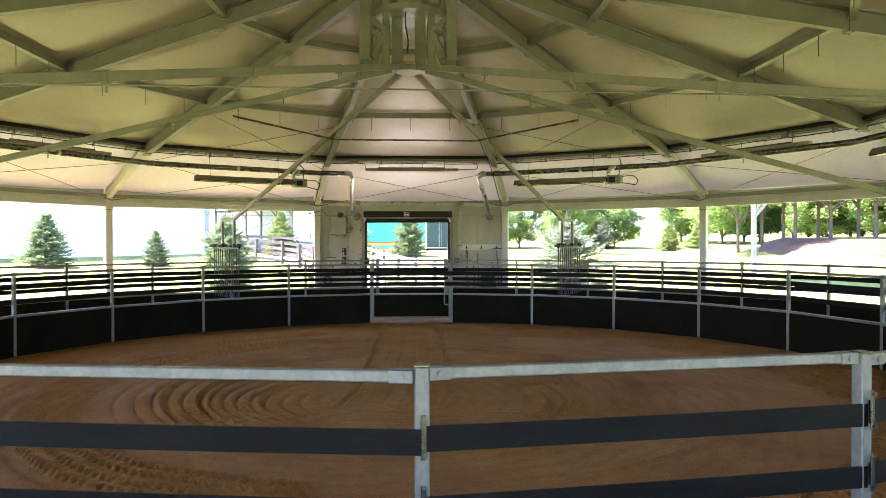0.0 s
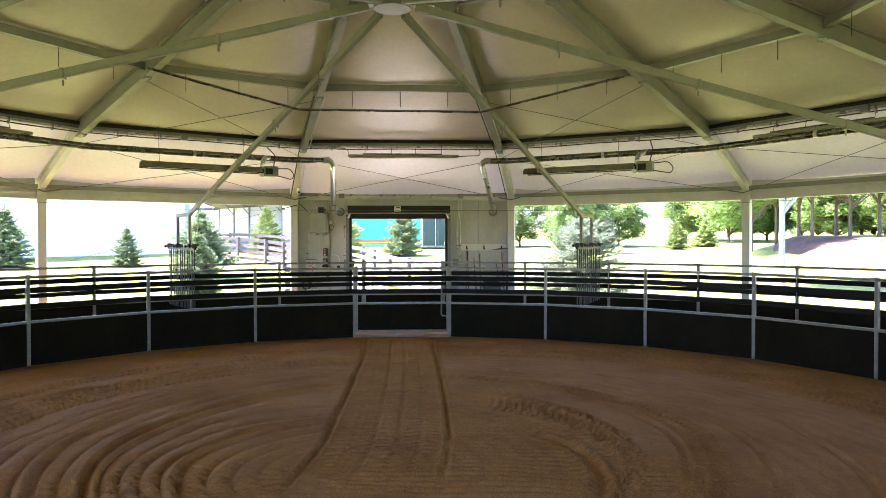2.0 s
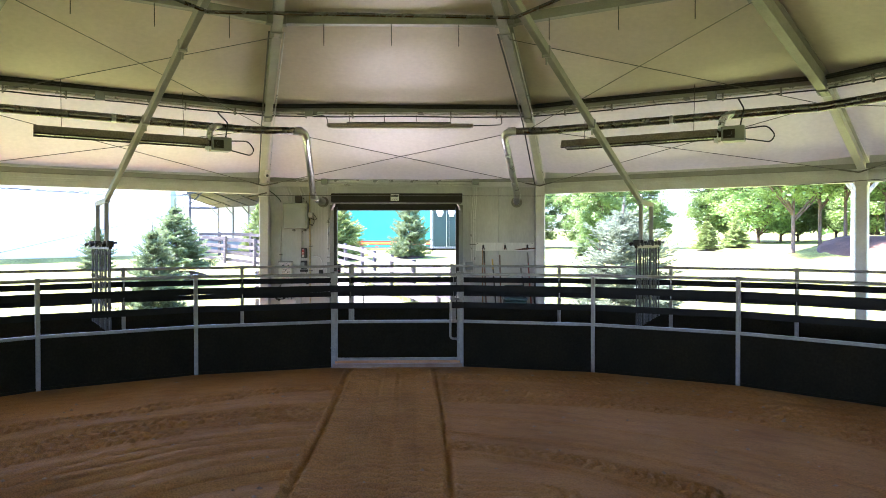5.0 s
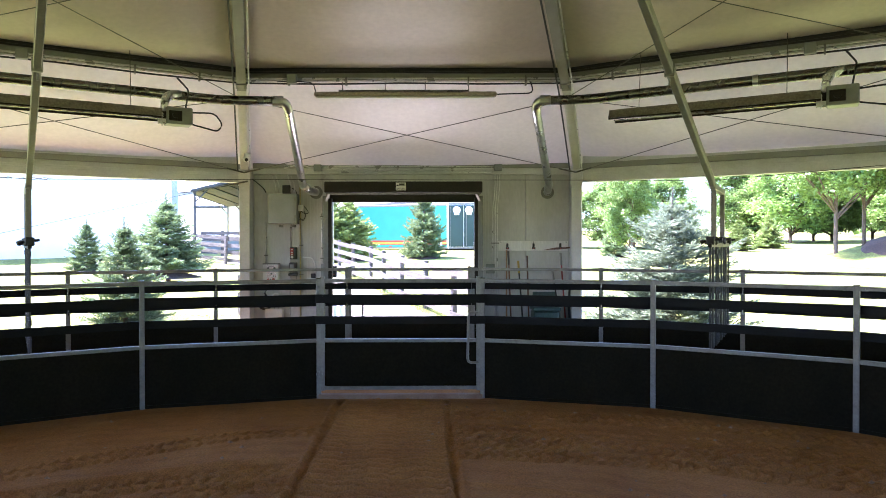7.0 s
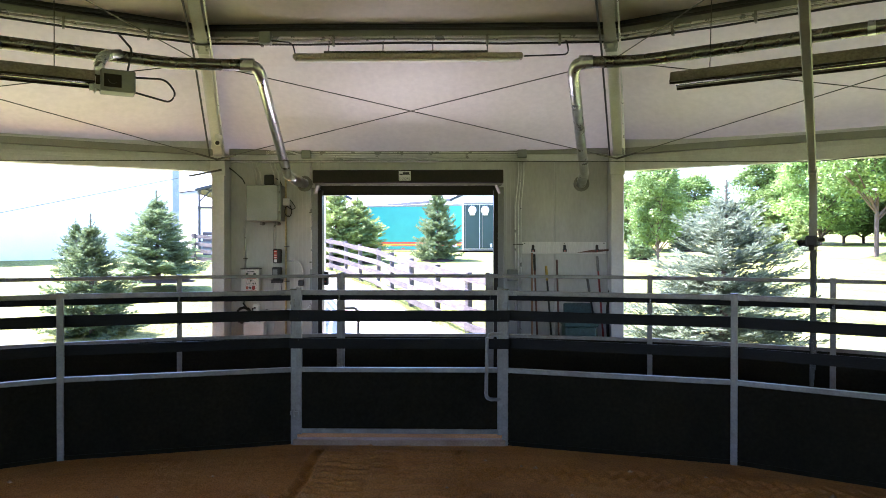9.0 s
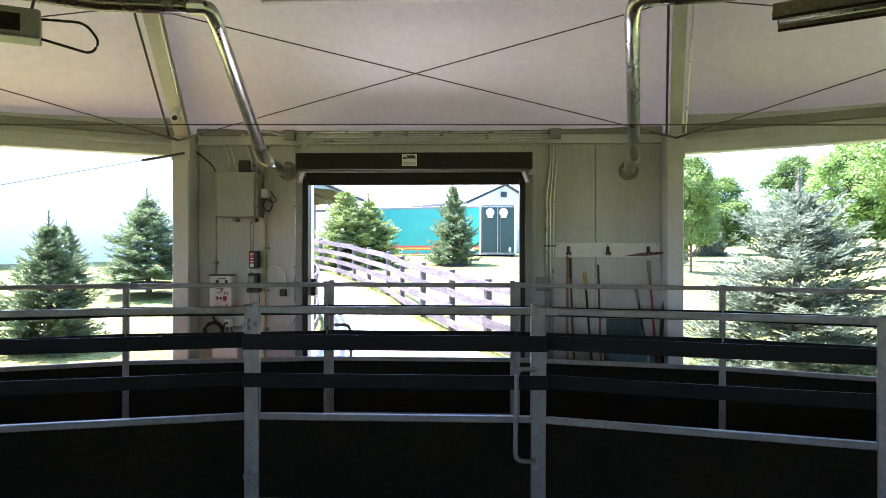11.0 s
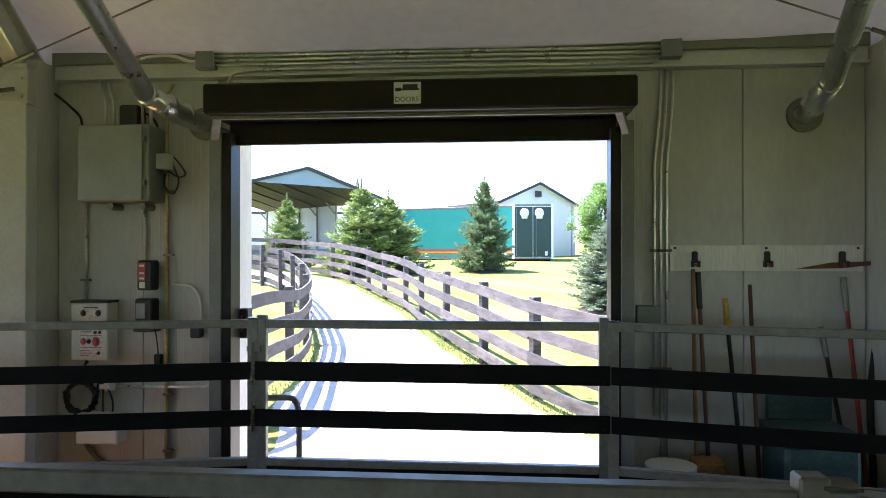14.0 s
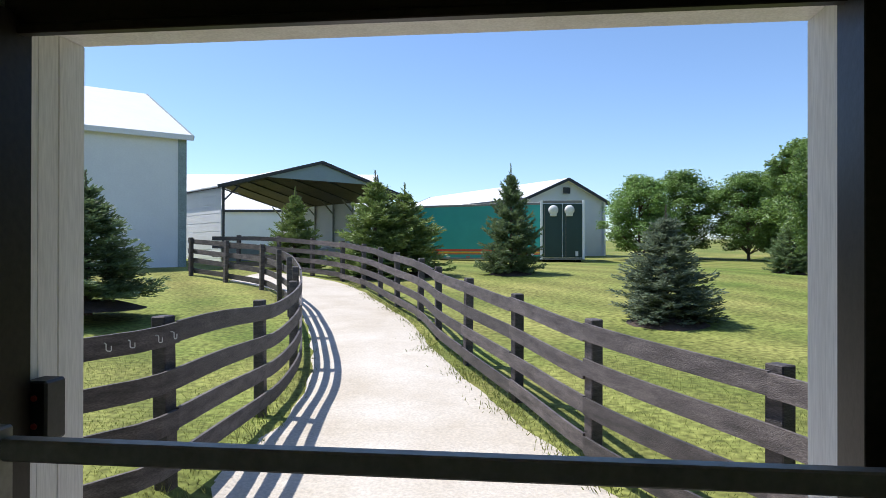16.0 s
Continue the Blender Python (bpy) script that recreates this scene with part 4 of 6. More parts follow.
for az in (-60, 0, 60):
    tube_lamp(az)


def vent_pipes():
    """Flue pipes that follow the bays under the first purlin ring, with a bright drop to the wall."""
    for s, elbow, out in ((-1, Vector((-1.66, 8.28, 3.9)), Vector((-1.67, WALL_Y + 0.30, 2.845))), (1, Vector((1.88, 8.15, 3.88)), Vector((2.385, WALL_Y + 0.30, 2.84)))):
        f = thing("flue_pipe", "round metal flue pipe running under the purlins to the wall", "flue pipe")
        pts = [elbow] + [polar(s * a, 8.25 / C15, 3.9) for a in (17, 45, 75, 105)]
        bm = B()
        pipe(bm, rounded(pts, 0.12, 4), 0.064, 12)
        part("run", bm, PIPE, f, "dull grey pipe run", smooth=True)
        bm = B()
        rod(bm, elbow + Vector((-s * 0.02, 0, 0)), elbow + Vector((s * 0.12, -0.02, 0)), 0.075, 12)
        part("joint", bm, DUCT, f)
        for k in (1, 2, 3):
            bm = B()
            rod(bm, pts[k].lerp(pts[k + 1], 0.5), pts[k].lerp(pts[k + 1], 0.515), 0.070, 12)
            part("joint", bm, DUCT, f)
        bm = B()
        knee = Vector((-1.775, 10.284, 2.92)) if s < 0 else Vector((2.335, 10.42, 2.95))
        pipe(bm, rounded([elbow + Vector((s * 0.05, 0, 0)), elbow + Vector((-s * 0.05, 0.0, -0.02)), elbow + Vector((-s * 0.07, 0.07, -0.09)), knee], 0.07), 0.063, 16)
        part("drop", bm, DUCT, f, "bright metal drop pipe", smooth=True)
        bm = B()
        pipe(bm, rounded([knee, knee + (out - knee) * 0.6 + Vector((0, 0, -0.03)), out], 0.1), 0.066, 16)
        part("elbow", bm, DUCT, f, "bright segmented elbow", smooth=True)
        for k in (0.02, 0.33, 0.62, 0.92):
            p = knee.lerp(out, k)
            bm = B()
            rod(bm, p, p + (out - knee).normalized() * 0.02, 0.072, 16)
            part("elbow_ring", bm, DUCT, f)
        bm = B()
        rod(bm, out + Vector((0, -0.03, 0)), out + Vector((0, 0.0, 0)), 0.115, 16)
        part("wall_collar", bm, GALV, f)


vent_pipes()


# ---- outside: path and board fences ----
def spline(pts, step=0.25):
    """Points at even steps along a smooth curve through the given plan points."""
    p = [Vector((*q, 0)) for q in pts]
    p = [2 * p[0] - p[1]] + p + [2 * p[-1] - p[-2]]
    fine = []
    for a, b, c, d in zip(p, p[1:], p[2:], p[3:]):
        for i in range(24):
            t = i / 24
            fine.append(0.5 * (2 * b + (c - a) * t + (2 * a - 5 * b + 4 * c - d) * t * t + (3 * b - a - 3 * c + d) * t**3))
    fine.append(p[-2])
    out, run = [fine[0]], 0.0
    for a, b in zip(fine, fine[1:]):
        seg = (b - a).length
        while run + seg >= step:
            a = a.lerp(b, (step - run) / seg)
            seg, run = (b - a).length, 0.0
            out.append(a)
        run += seg
    return out


RIGHT_LINE = [(2.6, 11.3), (1.80, 12.9), (0.85, 14.6), (0.1, 16.6), (-1.1, 19.7), (-1.85, 22.1), (-2.9, 24.5), (-4.3, 27.6), (-5.9, 30.0), (-8.6, 32.2), (-11.6, 33.4)]
LEFT_LINE = [(-3.3, 11.75), (-2.6, 12.75), (-2.3, 13.5), (-2.5, 15.6), (-2.85, 17.7), (-3.5, 19.8), (-4.25, 21.8), (-5.3, 24.2), (-6.9, 26.9), (-8.9, 28.7), (-11.0, 30.4)]


def along(pts, k):
    k *= len(pts) - 1
    i = min(int(k), len(pts) - 2)
    return pts[i].lerp(pts[i + 1], k - i)


def build_path():
    a, b = spline([(1.3, 10.75), (1.95, 11.8), (1.8, 12.9), (0.95, 14.6), *RIGHT_LINE[3:10]], 0.3), spline([(-1.45, 10.75), (-2.0, 11.9), (-2.2, 13.2), *LEFT_LINE[3:10]], 0.3)
    n, cols = 110, 12
    verts, faces = [], []
    for i in range(n + 1):
        p, q = along(a, i / n), along(b, i / n)
        for j in range(cols + 1):
            s = j / cols
            edge = 0.035 * noise.noise((i * 0.3, 3.0 if s < 0.5 else 9.0, 4.0)) * (2 * abs(s - 0.5)) ** 3
            v = p.lerp(q, 0.02 + 0.95 * s + edge)
            rise = 0.05 * (1 - (2 * s - 1) ** 2) + 0.010 * noise.noise((v.x * 1.2, v.y * 1.2, 1))
            verts.append((v.x, v.y, max(ground_z(v.x, v.y), 0.0) + 0.012 + max(0, rise) - 0.05 * (2 * abs(s - 0.5)) ** 14))
    w = cols + 1
    faces = [(i * w + j, i * w + j + 1, (i + 1) * w + j + 1, (i + 1) * w + j) for i in range(n) for j in range(cols)]
    tagged(raw("path", verts, faces, GRAVEL, smooth=True), "pale crushed limestone path between board fences", "path", kind="structure")


build_path()


def board_fence(line, side, label, gap, phase):
    """Square posts with four bent boards nailed to the path side."""
    f = thing("board_fence", label, "fence", kind="structure")
    pts = spline(line, 0.2)
    bm = B()
    box(bm, (-0.07, -0.055, -0.4), (0.07, 0.055, 1.25), 0.008)
    mesh_post = None
    for i in range(phase, len(pts), gap):
        d = (pts[min(i + 1, len(pts) - 1)] - pts[max(i - 1, 0)]).normalized()
        p = pts[i] + Vector((-d.y, d.x, 0)) * side * -0.075
        m = Matrix.Translation((p.x, p.y, ground_z(p.x, p.y))) @ Matrix.Rotation(math.atan2(d.x, d.y) * -1, 4, "Z") @ pose(0, 0, 0, random.uniform(-1.2, 1.2), random.uniform(-1.2, 1.2), 90)
        if mesh_post is None:
            mesh_post = part("post", bm, BROWN, f)
            mesh_post.matrix_basis = m
        else:
            again(mesh_post, m)
    for k, z in enumerate((1.13, 0.81, 0.50, 0.19)):
        start = 0
        while start < len(pts) - 1:
            end = min(start + gap if start else phase + gap * (k % 2), len(pts) - 1)
            end = max(end, start + 1)
            bm = B()
            rows = []
            dz = [random.uniform(-0.015, 0.015) for _ in range(2)]
            for i in range(start, end + 1):
                p = pts[i]
                d = (pts[min(i + 1, len(pts) - 1)] - pts[max(i - 1, 0)]).normalized()
                nrm = Vector((-d.y, d.x, 0)) * side
                g = ground_z(p.x, p.y) + z + dz[0] + (dz[1] - dz[0]) * (i - start) / gap
                off = 0.003 * (k % 2)
                rows.append([bm.verts.new((p.x + nrm.x * u, p.y + nrm.y * u, g + v)) for u, v in ((off, -0.075), (0.028, -0.075), (0.028, 0.075), (off, 0.075))])
            for u, v in zip(rows, rows[1:]):
                for c in range(4):
                    bm.faces.new((u[c], u[(c + 1) % 4], v[(c + 1) % 4], v[c]))
            bm.faces.new(rows[0][::-1]), bm.faces.new(rows[-1])
            bmesh.ops.recalc_face_normals(bm, faces=bm.faces)
            part("board", bm, BROWN, f)
            start = end
    return f


board_fence(RIGHT_LINE, 1, "dark weathered four-board fence along the path", 10, 10)
board_fence(LEFT_LINE, -1, "dark weathered four-board fence curving beside the path", 12, 10)


def horseshoe_hooks():
    pts = spline(LEFT_LINE, 0.05)
    for y in (12.88, 13.04, 13.19, 13.33):
        i = min(range(1, len(pts) - 1), key=lambda n: abs(pts[n].y - y))
        d = (pts[i + 1] - pts[i - 1]).normalized()
        h = pts[i] + Vector((d.y, -d.x, 0)) * 0.024
        bm = B()
        z = ground_z(h.x, h.y) + 1.13
        pipe(bm, rounded([(0.01, -0.02, 0.04), (0.06, -0.02, 0.04), (0.06, -0.02, -0.04), (0.06, 0.04, -0.05), (0.06, 0.04, 0.01)], 0.02, 3), 0.006, 5)
        bmesh.ops.scale(bm, vec=(0.55, 0.55, 0.6), verts=bm.verts)
        ob = obj("fence_hook", bm, PAPER, None, "small bent metal hook screwed to a fence board", "hook", "hooks on the fence board")
        ob.matrix_world = Matrix.Translation((h.x, h.y, z)) @ pose(0, 0, 0, 0, 0, -math.degrees(math.atan2(d.x, d.y)))


horseshoe_hooks()


# ---- trees ----
def quad_leaf(v, f, p, d, up, ln, wd):
    """A pointed leaf or spray from p along d."""
    s = d.cross(up)
    s = s.normalized() * wd if s.length > 1e-5 else Vector((wd, 0, 0))
    b = len(v)
    mid = p + d * ln * 0.45
    v += [p, mid + s, p + d * ln, mid - s]
    f.append((b, b + 1, b + 2, b + 3))


def spruce_mesh(seed, h=3.0, radius=1.05, loose=0.0, low=0.1, taper=0.82, fine=1.0):
    """Whorls of boughs that droop and turn up at the tips, set with side twigs and short sprays, under a bare leader."""
    rnd = random.Random(seed)
    v, f = [], []
    up = Vector((0, 0, 1))
    z, body = low + 0.12, h - 0.52
    while z < body:
        k = (z - low) / (body - low)
        reach = radius * (1 - k) ** taper * rnd.uniform(0.84, 1.1) + 0.09
        n = max(5, int(14 - 8 * k))
        a0 = rnd.uniform(0, 6.28)
        for i in range(n):
            a = a0 + 6.283 * i / n + rnd.uniform(-0.28, 0.28)
            ln = reach * rnd.uniform(0.58, 1.1 + loose)
            rise = -0.06 + 0.8 * k * k + 0.15 * k + rnd.uniform(-0.12, 0.16)
            d = Vector((math.cos(a), math.sin(a), rise)).normalized()
            p0 = Vector((0, 0, z + rnd.uniform(-0.05, 0.05)))
            side0 = d.cross(up).normalized()
            m = max(4, int(ln / 0.062))
            for j in range(m):
                t = (j + rnd.uniform(0.4, 1.0)) / m
                if t < 0.22 and k < 0.7:
                    continue
                p = p0 + d * ln * t - up * 0.20 * ln * t + up * 0.24 * ln * t**3
                for s in (-1, 0, 1):
                    tl = (0.27 * ln * (1 - t) ** 0.7 + 0.075) * rnd.uniform(0.7, 1.25) * (0.8 if s == 0 else 1)
                    td = (d * rnd.uniform(0.6, 0.95) + side0 * s * rnd.uniform(0.5, 0.9) + up * (rnd.uniform(0.25, 0.6) if s == 0 else rnd.uniform(-0.22, 0.22))).normalized()
                    q = max(2, int(tl / (0.042 * fine)))
                    for c in range(q):
                        g = p + td * tl * (c + 0.5) / q
                        for e in (-1, 1):
                            dd = (td * 0.75 + td.cross(up) * e * rnd.uniform(0.35, 0.8) + up * rnd.uniform(-0.15, 0.5)).normalized()
                            quad_leaf(v, f, g, dd, Vector((rnd.uniform(-1, 1), rnd.uniform(-1, 1), rnd.uniform(0.2, 1))).normalized(), rnd.uniform(0.07, 0.125) * fine, rnd.uniform(0.011, 0.019) * fine)
        z += (0.135 - 0.055 * k) * rnd.uniform(0.8, 1.2)
    for i in range(70):
        g = i / 70
        quad_leaf(v, f, Vector((0, 0, body - 0.15 + g * 0.62)), Vector((rnd.uniform(-0.8, 0.8), rnd.uniform(-0.8, 0.8), 0.7)).normalized(), Vector((1, 0, 0)), 0.13 - 0.09 * g, 0.011)
    for i in range(5):
        a, b = 1.26 * i + rnd.uniform(-0.3, 0.3), rnd.uniform(0.1, 0.2)
        base = Vector((0, 0, body + rnd.uniform(-0.05, 0.16)))
        d = Vector((math.cos(a), math.sin(a), 1.5)).normalized()
        for c in range(9):
            quad_leaf(v, f, base + d * b * c / 9, (d + Vector((rnd.uniform(-0.6, 0.6), rnd.uniform(-0.6, 0.6), 0.2))).normalized(), side0, 0.055, 0.009)
    return v, f


def trunk_bm(h, r, limbs=()):
    bm = B()
    rod(bm, (0, 0, -0.2), (0, 0, h * 0.5), r, 8, r * 0.6)
    rod(bm, (0, 0, h * 0.5), (0, 0, h), r * 0.6, 8, 0.008)
    for p, q, a in limbs:
        rod(bm, p, q, a, 6, a * 0.3)
    return bm


CROWNS = {}


def spruce(x, y, h, width, mat, label, shape, sink=0.0, mulch=True):
    if shape not in CROWNS:
        v, f = spruce_mesh(40 + shape, loose=0.25 if shape == 2 else 0.1, low=(0.14, 0.06, 0.2, 0.05)[shape], taper=0.55 if shape == 2 else 0.82, fine=0.72 if shape == 2 else 1.0)
        CROWNS[shape] = (v, f, {})
    v, f, done = CROWNS[shape]
    g = ground_z(x, y) - sink
    t = thing("spruce_tree", label, "spruce tree", Matrix.Translation((x, y, g)) @ pose(0, 0, 0, random.uniform(-1, 1), random.uniform(-1, 1), random.uniform(0, 360)) @ Matrix.Diagonal((width / 2.1, width / 2.1, h / 3.0, 1)), "spruces on the lawn")
    if mat.name not in done:
        crown = raw("crown", v, f, mat, t)
        trunk = part("trunk", trunk_bm(2.95, 0.07), BARK, t)
        done[mat.name] = (crown.data, trunk.data)
    else:
        for name, data in zip(("crown", "trunk"), done[mat.name]):
            o = new(name, data)
            o.parent = t
    if mulch:
        bm = B()
        bmesh.ops.create_cone(bm, cap_ends=True, segments=20, radius1=0.42 * width, radius2=0.2 * width, depth=0.16)
        for vert in bm.verts:
            vert.co += Vector((noise.noise(vert.co * 3 + Vector((x, y, 0))) * 0.08, noise.noise(vert.co * 4) * 0.08, 0))
        o = obj("mulch_bed", bm, MULCH, None, "dark mulch mound under a spruce", "mulch", kind="stuff")
        o.matrix_world = Matrix.Translation((x, y, g + 0.02))


def leafy_mesh(seed, h, spread, low, count=5200, size=0.17):
    rnd = random.Random(seed)
    v, f, limbs = [], [], []
    cents = []
    for i in range(110):
        k = low + (0.97 - low) * rnd.random() ** 0.85
        z = h * k
        rr = spread * math.sin(math.pi * min(1.0, max(0.05, (k - low + 0.1) / (1.08 - low)))) ** 0.55
        a = rnd.uniform(0, 6.283)
        q = rr * math.sqrt(rnd.uniform(0.05, 1.0)) * rnd.uniform(0.85, 1.12)
        c = Vector((q * math.cos(a), q * math.sin(a), z))
        cents.append((c, rnd.uniform(0.5, 1.0) * spread * 0.19))
        if i % 4 == 0:
            s = Vector((0, 0, max(h * low * 0.55, z - 0.15 * h - q * 0.4)))
            limbs.append((s, c, 0.012 * h * 0.6))
    for i in range(count):
        c, r = rnd.choice(cents)
        p = c + Vector((max(-1.5, min(1.5, rnd.gauss(0, 1))), max(-1.5, min(1.5, rnd.gauss(0, 1))), max(-1.2, min(1.2, rnd.gauss(0, 0.85))))) * r
        dd = Vector((rnd.uniform(-1, 1), rnd.uniform(-1, 1), rnd.uniform(-0.9, 0.3))).normalized()
        quad_leaf(v, f, p, dd, Vector((rnd.uniform(-1, 1), rnd.uniform(-1, 1), 0.8)).normalized(), size * rnd.uniform(0.6, 1.3), size * rnd.uniform(0.22, 0.4))
    return v, f, limbs


LEAFY = {}


def leafy_tree(x, y, h, width, label, shape, bark=BARK, sink=0.0, group="leafy trees round the lawn"):
    if shape not in LEAFY:
        low = (0.22, 0.38, 0.12, 0.3)[shape]
        v, f, limbs = leafy_mesh(70 + shape, 6.0, (1.7, 2.1, 1.9, 1.0)[shape], low, (26000, 30000, 34000, 14000)[shape], 0.135)
        LEAFY[shape] = (v, f, limbs, {})
    v, f, limbs, done = LEAFY[shape]
    g = ground_z(x, y) - sink
    t = thing("leafy_tree", label, "tree", Matrix.Translation((x, y, g)) @ pose(0, 0, 0, 0, 0, random.uniform(0, 360)) @ Matrix.Diagonal((width / (3.4, 4.2, 3.8, 2.0)[shape], width / (3.4, 4.2, 3.8, 2.0)[shape], h / 6.0, 1)), group)
    if bark.name not in done:
        crown = raw("crown", v, f, LEAF, t)
        trunk = part("trunk", trunk_bm(5.4, 0.085, limbs), bark, t)
        done[bark.name] = (crown.data, trunk.data)
    else:
        for name, data in zip(("crown", "trunk"), done[bark.name]):
            o = new(name, data)
            o.parent = t


spruce(5.15, 12.75, 3.1, 2.75, BLUE_SPRUCE, "shaggy pale blue spruce beside the open bay", 2)
spruce(-6.1, 13.3, 2.25, 1.7, SPRUCE, "small green spruce close to the open bay", 1, mulch=False)
spruce(-8.45, 21.5, 2.75, 2.6, SPRUCE, "dense green spruce on a mulch mound", 0, sink=-0.3)
spruce(-12.9, 25.0, 2.0, 1.5, SPRUCE, "small green spruce before the white barn", 1)
spruce(-17.3, 23.0, 2.9, 2.5, SPRUCE, "green spruce before the long white barn", 0)
spruce(-0.3, 32.8, 3.9, 2.2, SPRUCE, "slender green spruce before the trailers", 1)
spruce(2.9, 22.4, 2.3, 2.2, BLUE_SPRUCE, "blue-green spruce on a mulch mound beside the path", 3)
spruce(-4.75, 31.2, 3.6, 3.1, LIGHT_SPRUCE, "bushy green spruce beside the fence bend", 3)
spruce(-3.9, 31.9, 3.2, 3.0, LIGHT_SPRUCE, "bushy green spruce beside the fence bend", 0)
spruce(-8.3, 33.4, 3.1, 2.3, LIGHT_SPRUCE, "light green spruce before the carport", 1)
spruce(22.3, 49.2, 2.6, 2.4, LIGHT_SPRUCE, "rounded green spruce on the slope", 0)
spruce(27.5, 55.5, 2.9, 2.7, LIGHT_SPRUCE, "rounded green spruce on the slope", 3)
spruce(17.0, 51.0, 3.0, 2.2, BLUE_SPRUCE, "pale spruce on the slope", 1)
spruce(9.5, 34.5, 2.2, 1.6, SPRUCE, "small green spruce on the lawn", 1)
leafy_tree(12.2, 41.0, 5.8, 2.6, "young leafy tree with a thin trunk", 3)
leafy_tree(6.6, 49.0, 4.7, 3.8, "full leafy tree behind the blue spruce", 2)
leafy_tree(9.6, 52.0, 5.2, 4.8, "full leafy tree at the lawn's edge", 2)
leafy_tree(13.0, 50.5, 5.0, 4.6, "full leafy tree at the lawn's edge", 2)
leafy_tree(16.0, 54.0, 5.4, 4.8, "full leafy tree at the lawn's edge", 2)
leafy_tree(19.5, 56.0, 5.8, 5.0, "full leafy tree at the lawn's edge", 2)
leafy_tree(9.2, 30.5, 4.6, 2.4, "young leafy tree with a straight trunk", 0)
leafy_tree(14.7, 18.9, 13.5, 6.5, "tall tree with a pale bare trunk", 1, PALE_BARK)
rnd = random.Random(5)
for i in range(26):
    az = 37 + 30 * (i + rnd.uniform(-0.3, 0.3)) / 26
    r = 66 + 16 * rnd.random() + 6 * math.sin(i)
    leafy_tree(r * math.sin(radians(az)), r * math.cos(radians(az)), rnd.uniform(9, 14), rnd.uniform(6.5, 9), "tall leafy woodland tree on the bank", 1 + (i % 2), PALE_BARK if i % 3 else BARK, group="woodland trees on the bank")
for i in range(9):
    az = 24 + 15 * (i + rnd.uniform(-0.3, 0.3)) / 9
    r = 74 + 10 * rnd.random()
    leafy_tree(r * math.sin(radians(az)), r * math.cos(radians(az)), rnd.uniform(8, 11), rnd.uniform(6, 8), "tall leafy woodland tree on the slope", 2, BARK, group="woodland trees on the bank")

for i in range(22):
    az = 31.5 + 32 * (i + rnd.uniform(-0.3, 0.3)) / 22
    r = 44.5 + 5 * rnd.random()
    leafy_tree(r * math.sin(radians(az)), r * math.cos(radians(az)), rnd.uniform(8, 11), rnd.uniform(5, 7), "leafy tree with a bare trunk on the soil bank", 1, BARK, group="trees along the soil bank")


def soil_bank():
    """Bare earth between the trunks on the bank."""
    n, m = 60, 8
    verts = []
    for i in range(n + 1):
        az = 32.5 + 34 * i / n
        for j in range(m + 1):
            k = j / m
            r = 42.3 - 2.0 * math.sin(az * 0.35) + 6.5 * k + (0.8 * noise.noise((az * 0.4, 1.0 if k < 0.5 else 5.0, 0)) if j in (0, m) else 0)
            p = polar(az, r)
            verts.append((p.x, p.y, ground_z(p.x, p.y) + 0.06 + 0.08 * noise.noise((p.x, p.y, 2)) - (0.25 if j in (0, m) or i in (0, n) else 0)))
    w = m + 1
    faces = [(i * w + j, i * w + j + 1, (i + 1) * w + j + 1, (i + 1) * w + j) for i in range(n) for j in range(m)]
    tagged(raw("soil_bank", verts, faces, SOIL, smooth=True), "bare brown earth bank under the trees", "bank", kind="structure")


soil_bank()


def far_woods():
    v, f = [], []
    r2 = random.Random(9)
    for i in range(1500):
        az = r2.uniform(28, 175)
        r = r2.uniform(96, 125)
        c = polar(az, r)
        z = ground_z(c.x, c.y)
        top = r2.uniform(7, 14)
        for j in range(14):
            p = Vector((c.x + r2.gauss(0, 2.2), c.y + r2.gauss(0, 2.2), z + r2.uniform(0.1, 1) * top))
            d = Vector((r2.uniform(-1, 1), r2.uniform(-1, 1), r2.uniform(-0.6, 0.6))).normalized()
            quad_leaf(v, f, p, d, Vector((r2.uniform(-1, 1), r2.uniform(-1, 1), 0.4)).normalized(), r2.uniform(0.8, 1.7), r2.uniform(0.3, 0.6))
    tagged(raw("woods", v, f, LEAF), "distant leafy woods behind the lawn", "woods", kind="stuff")


far_woods()


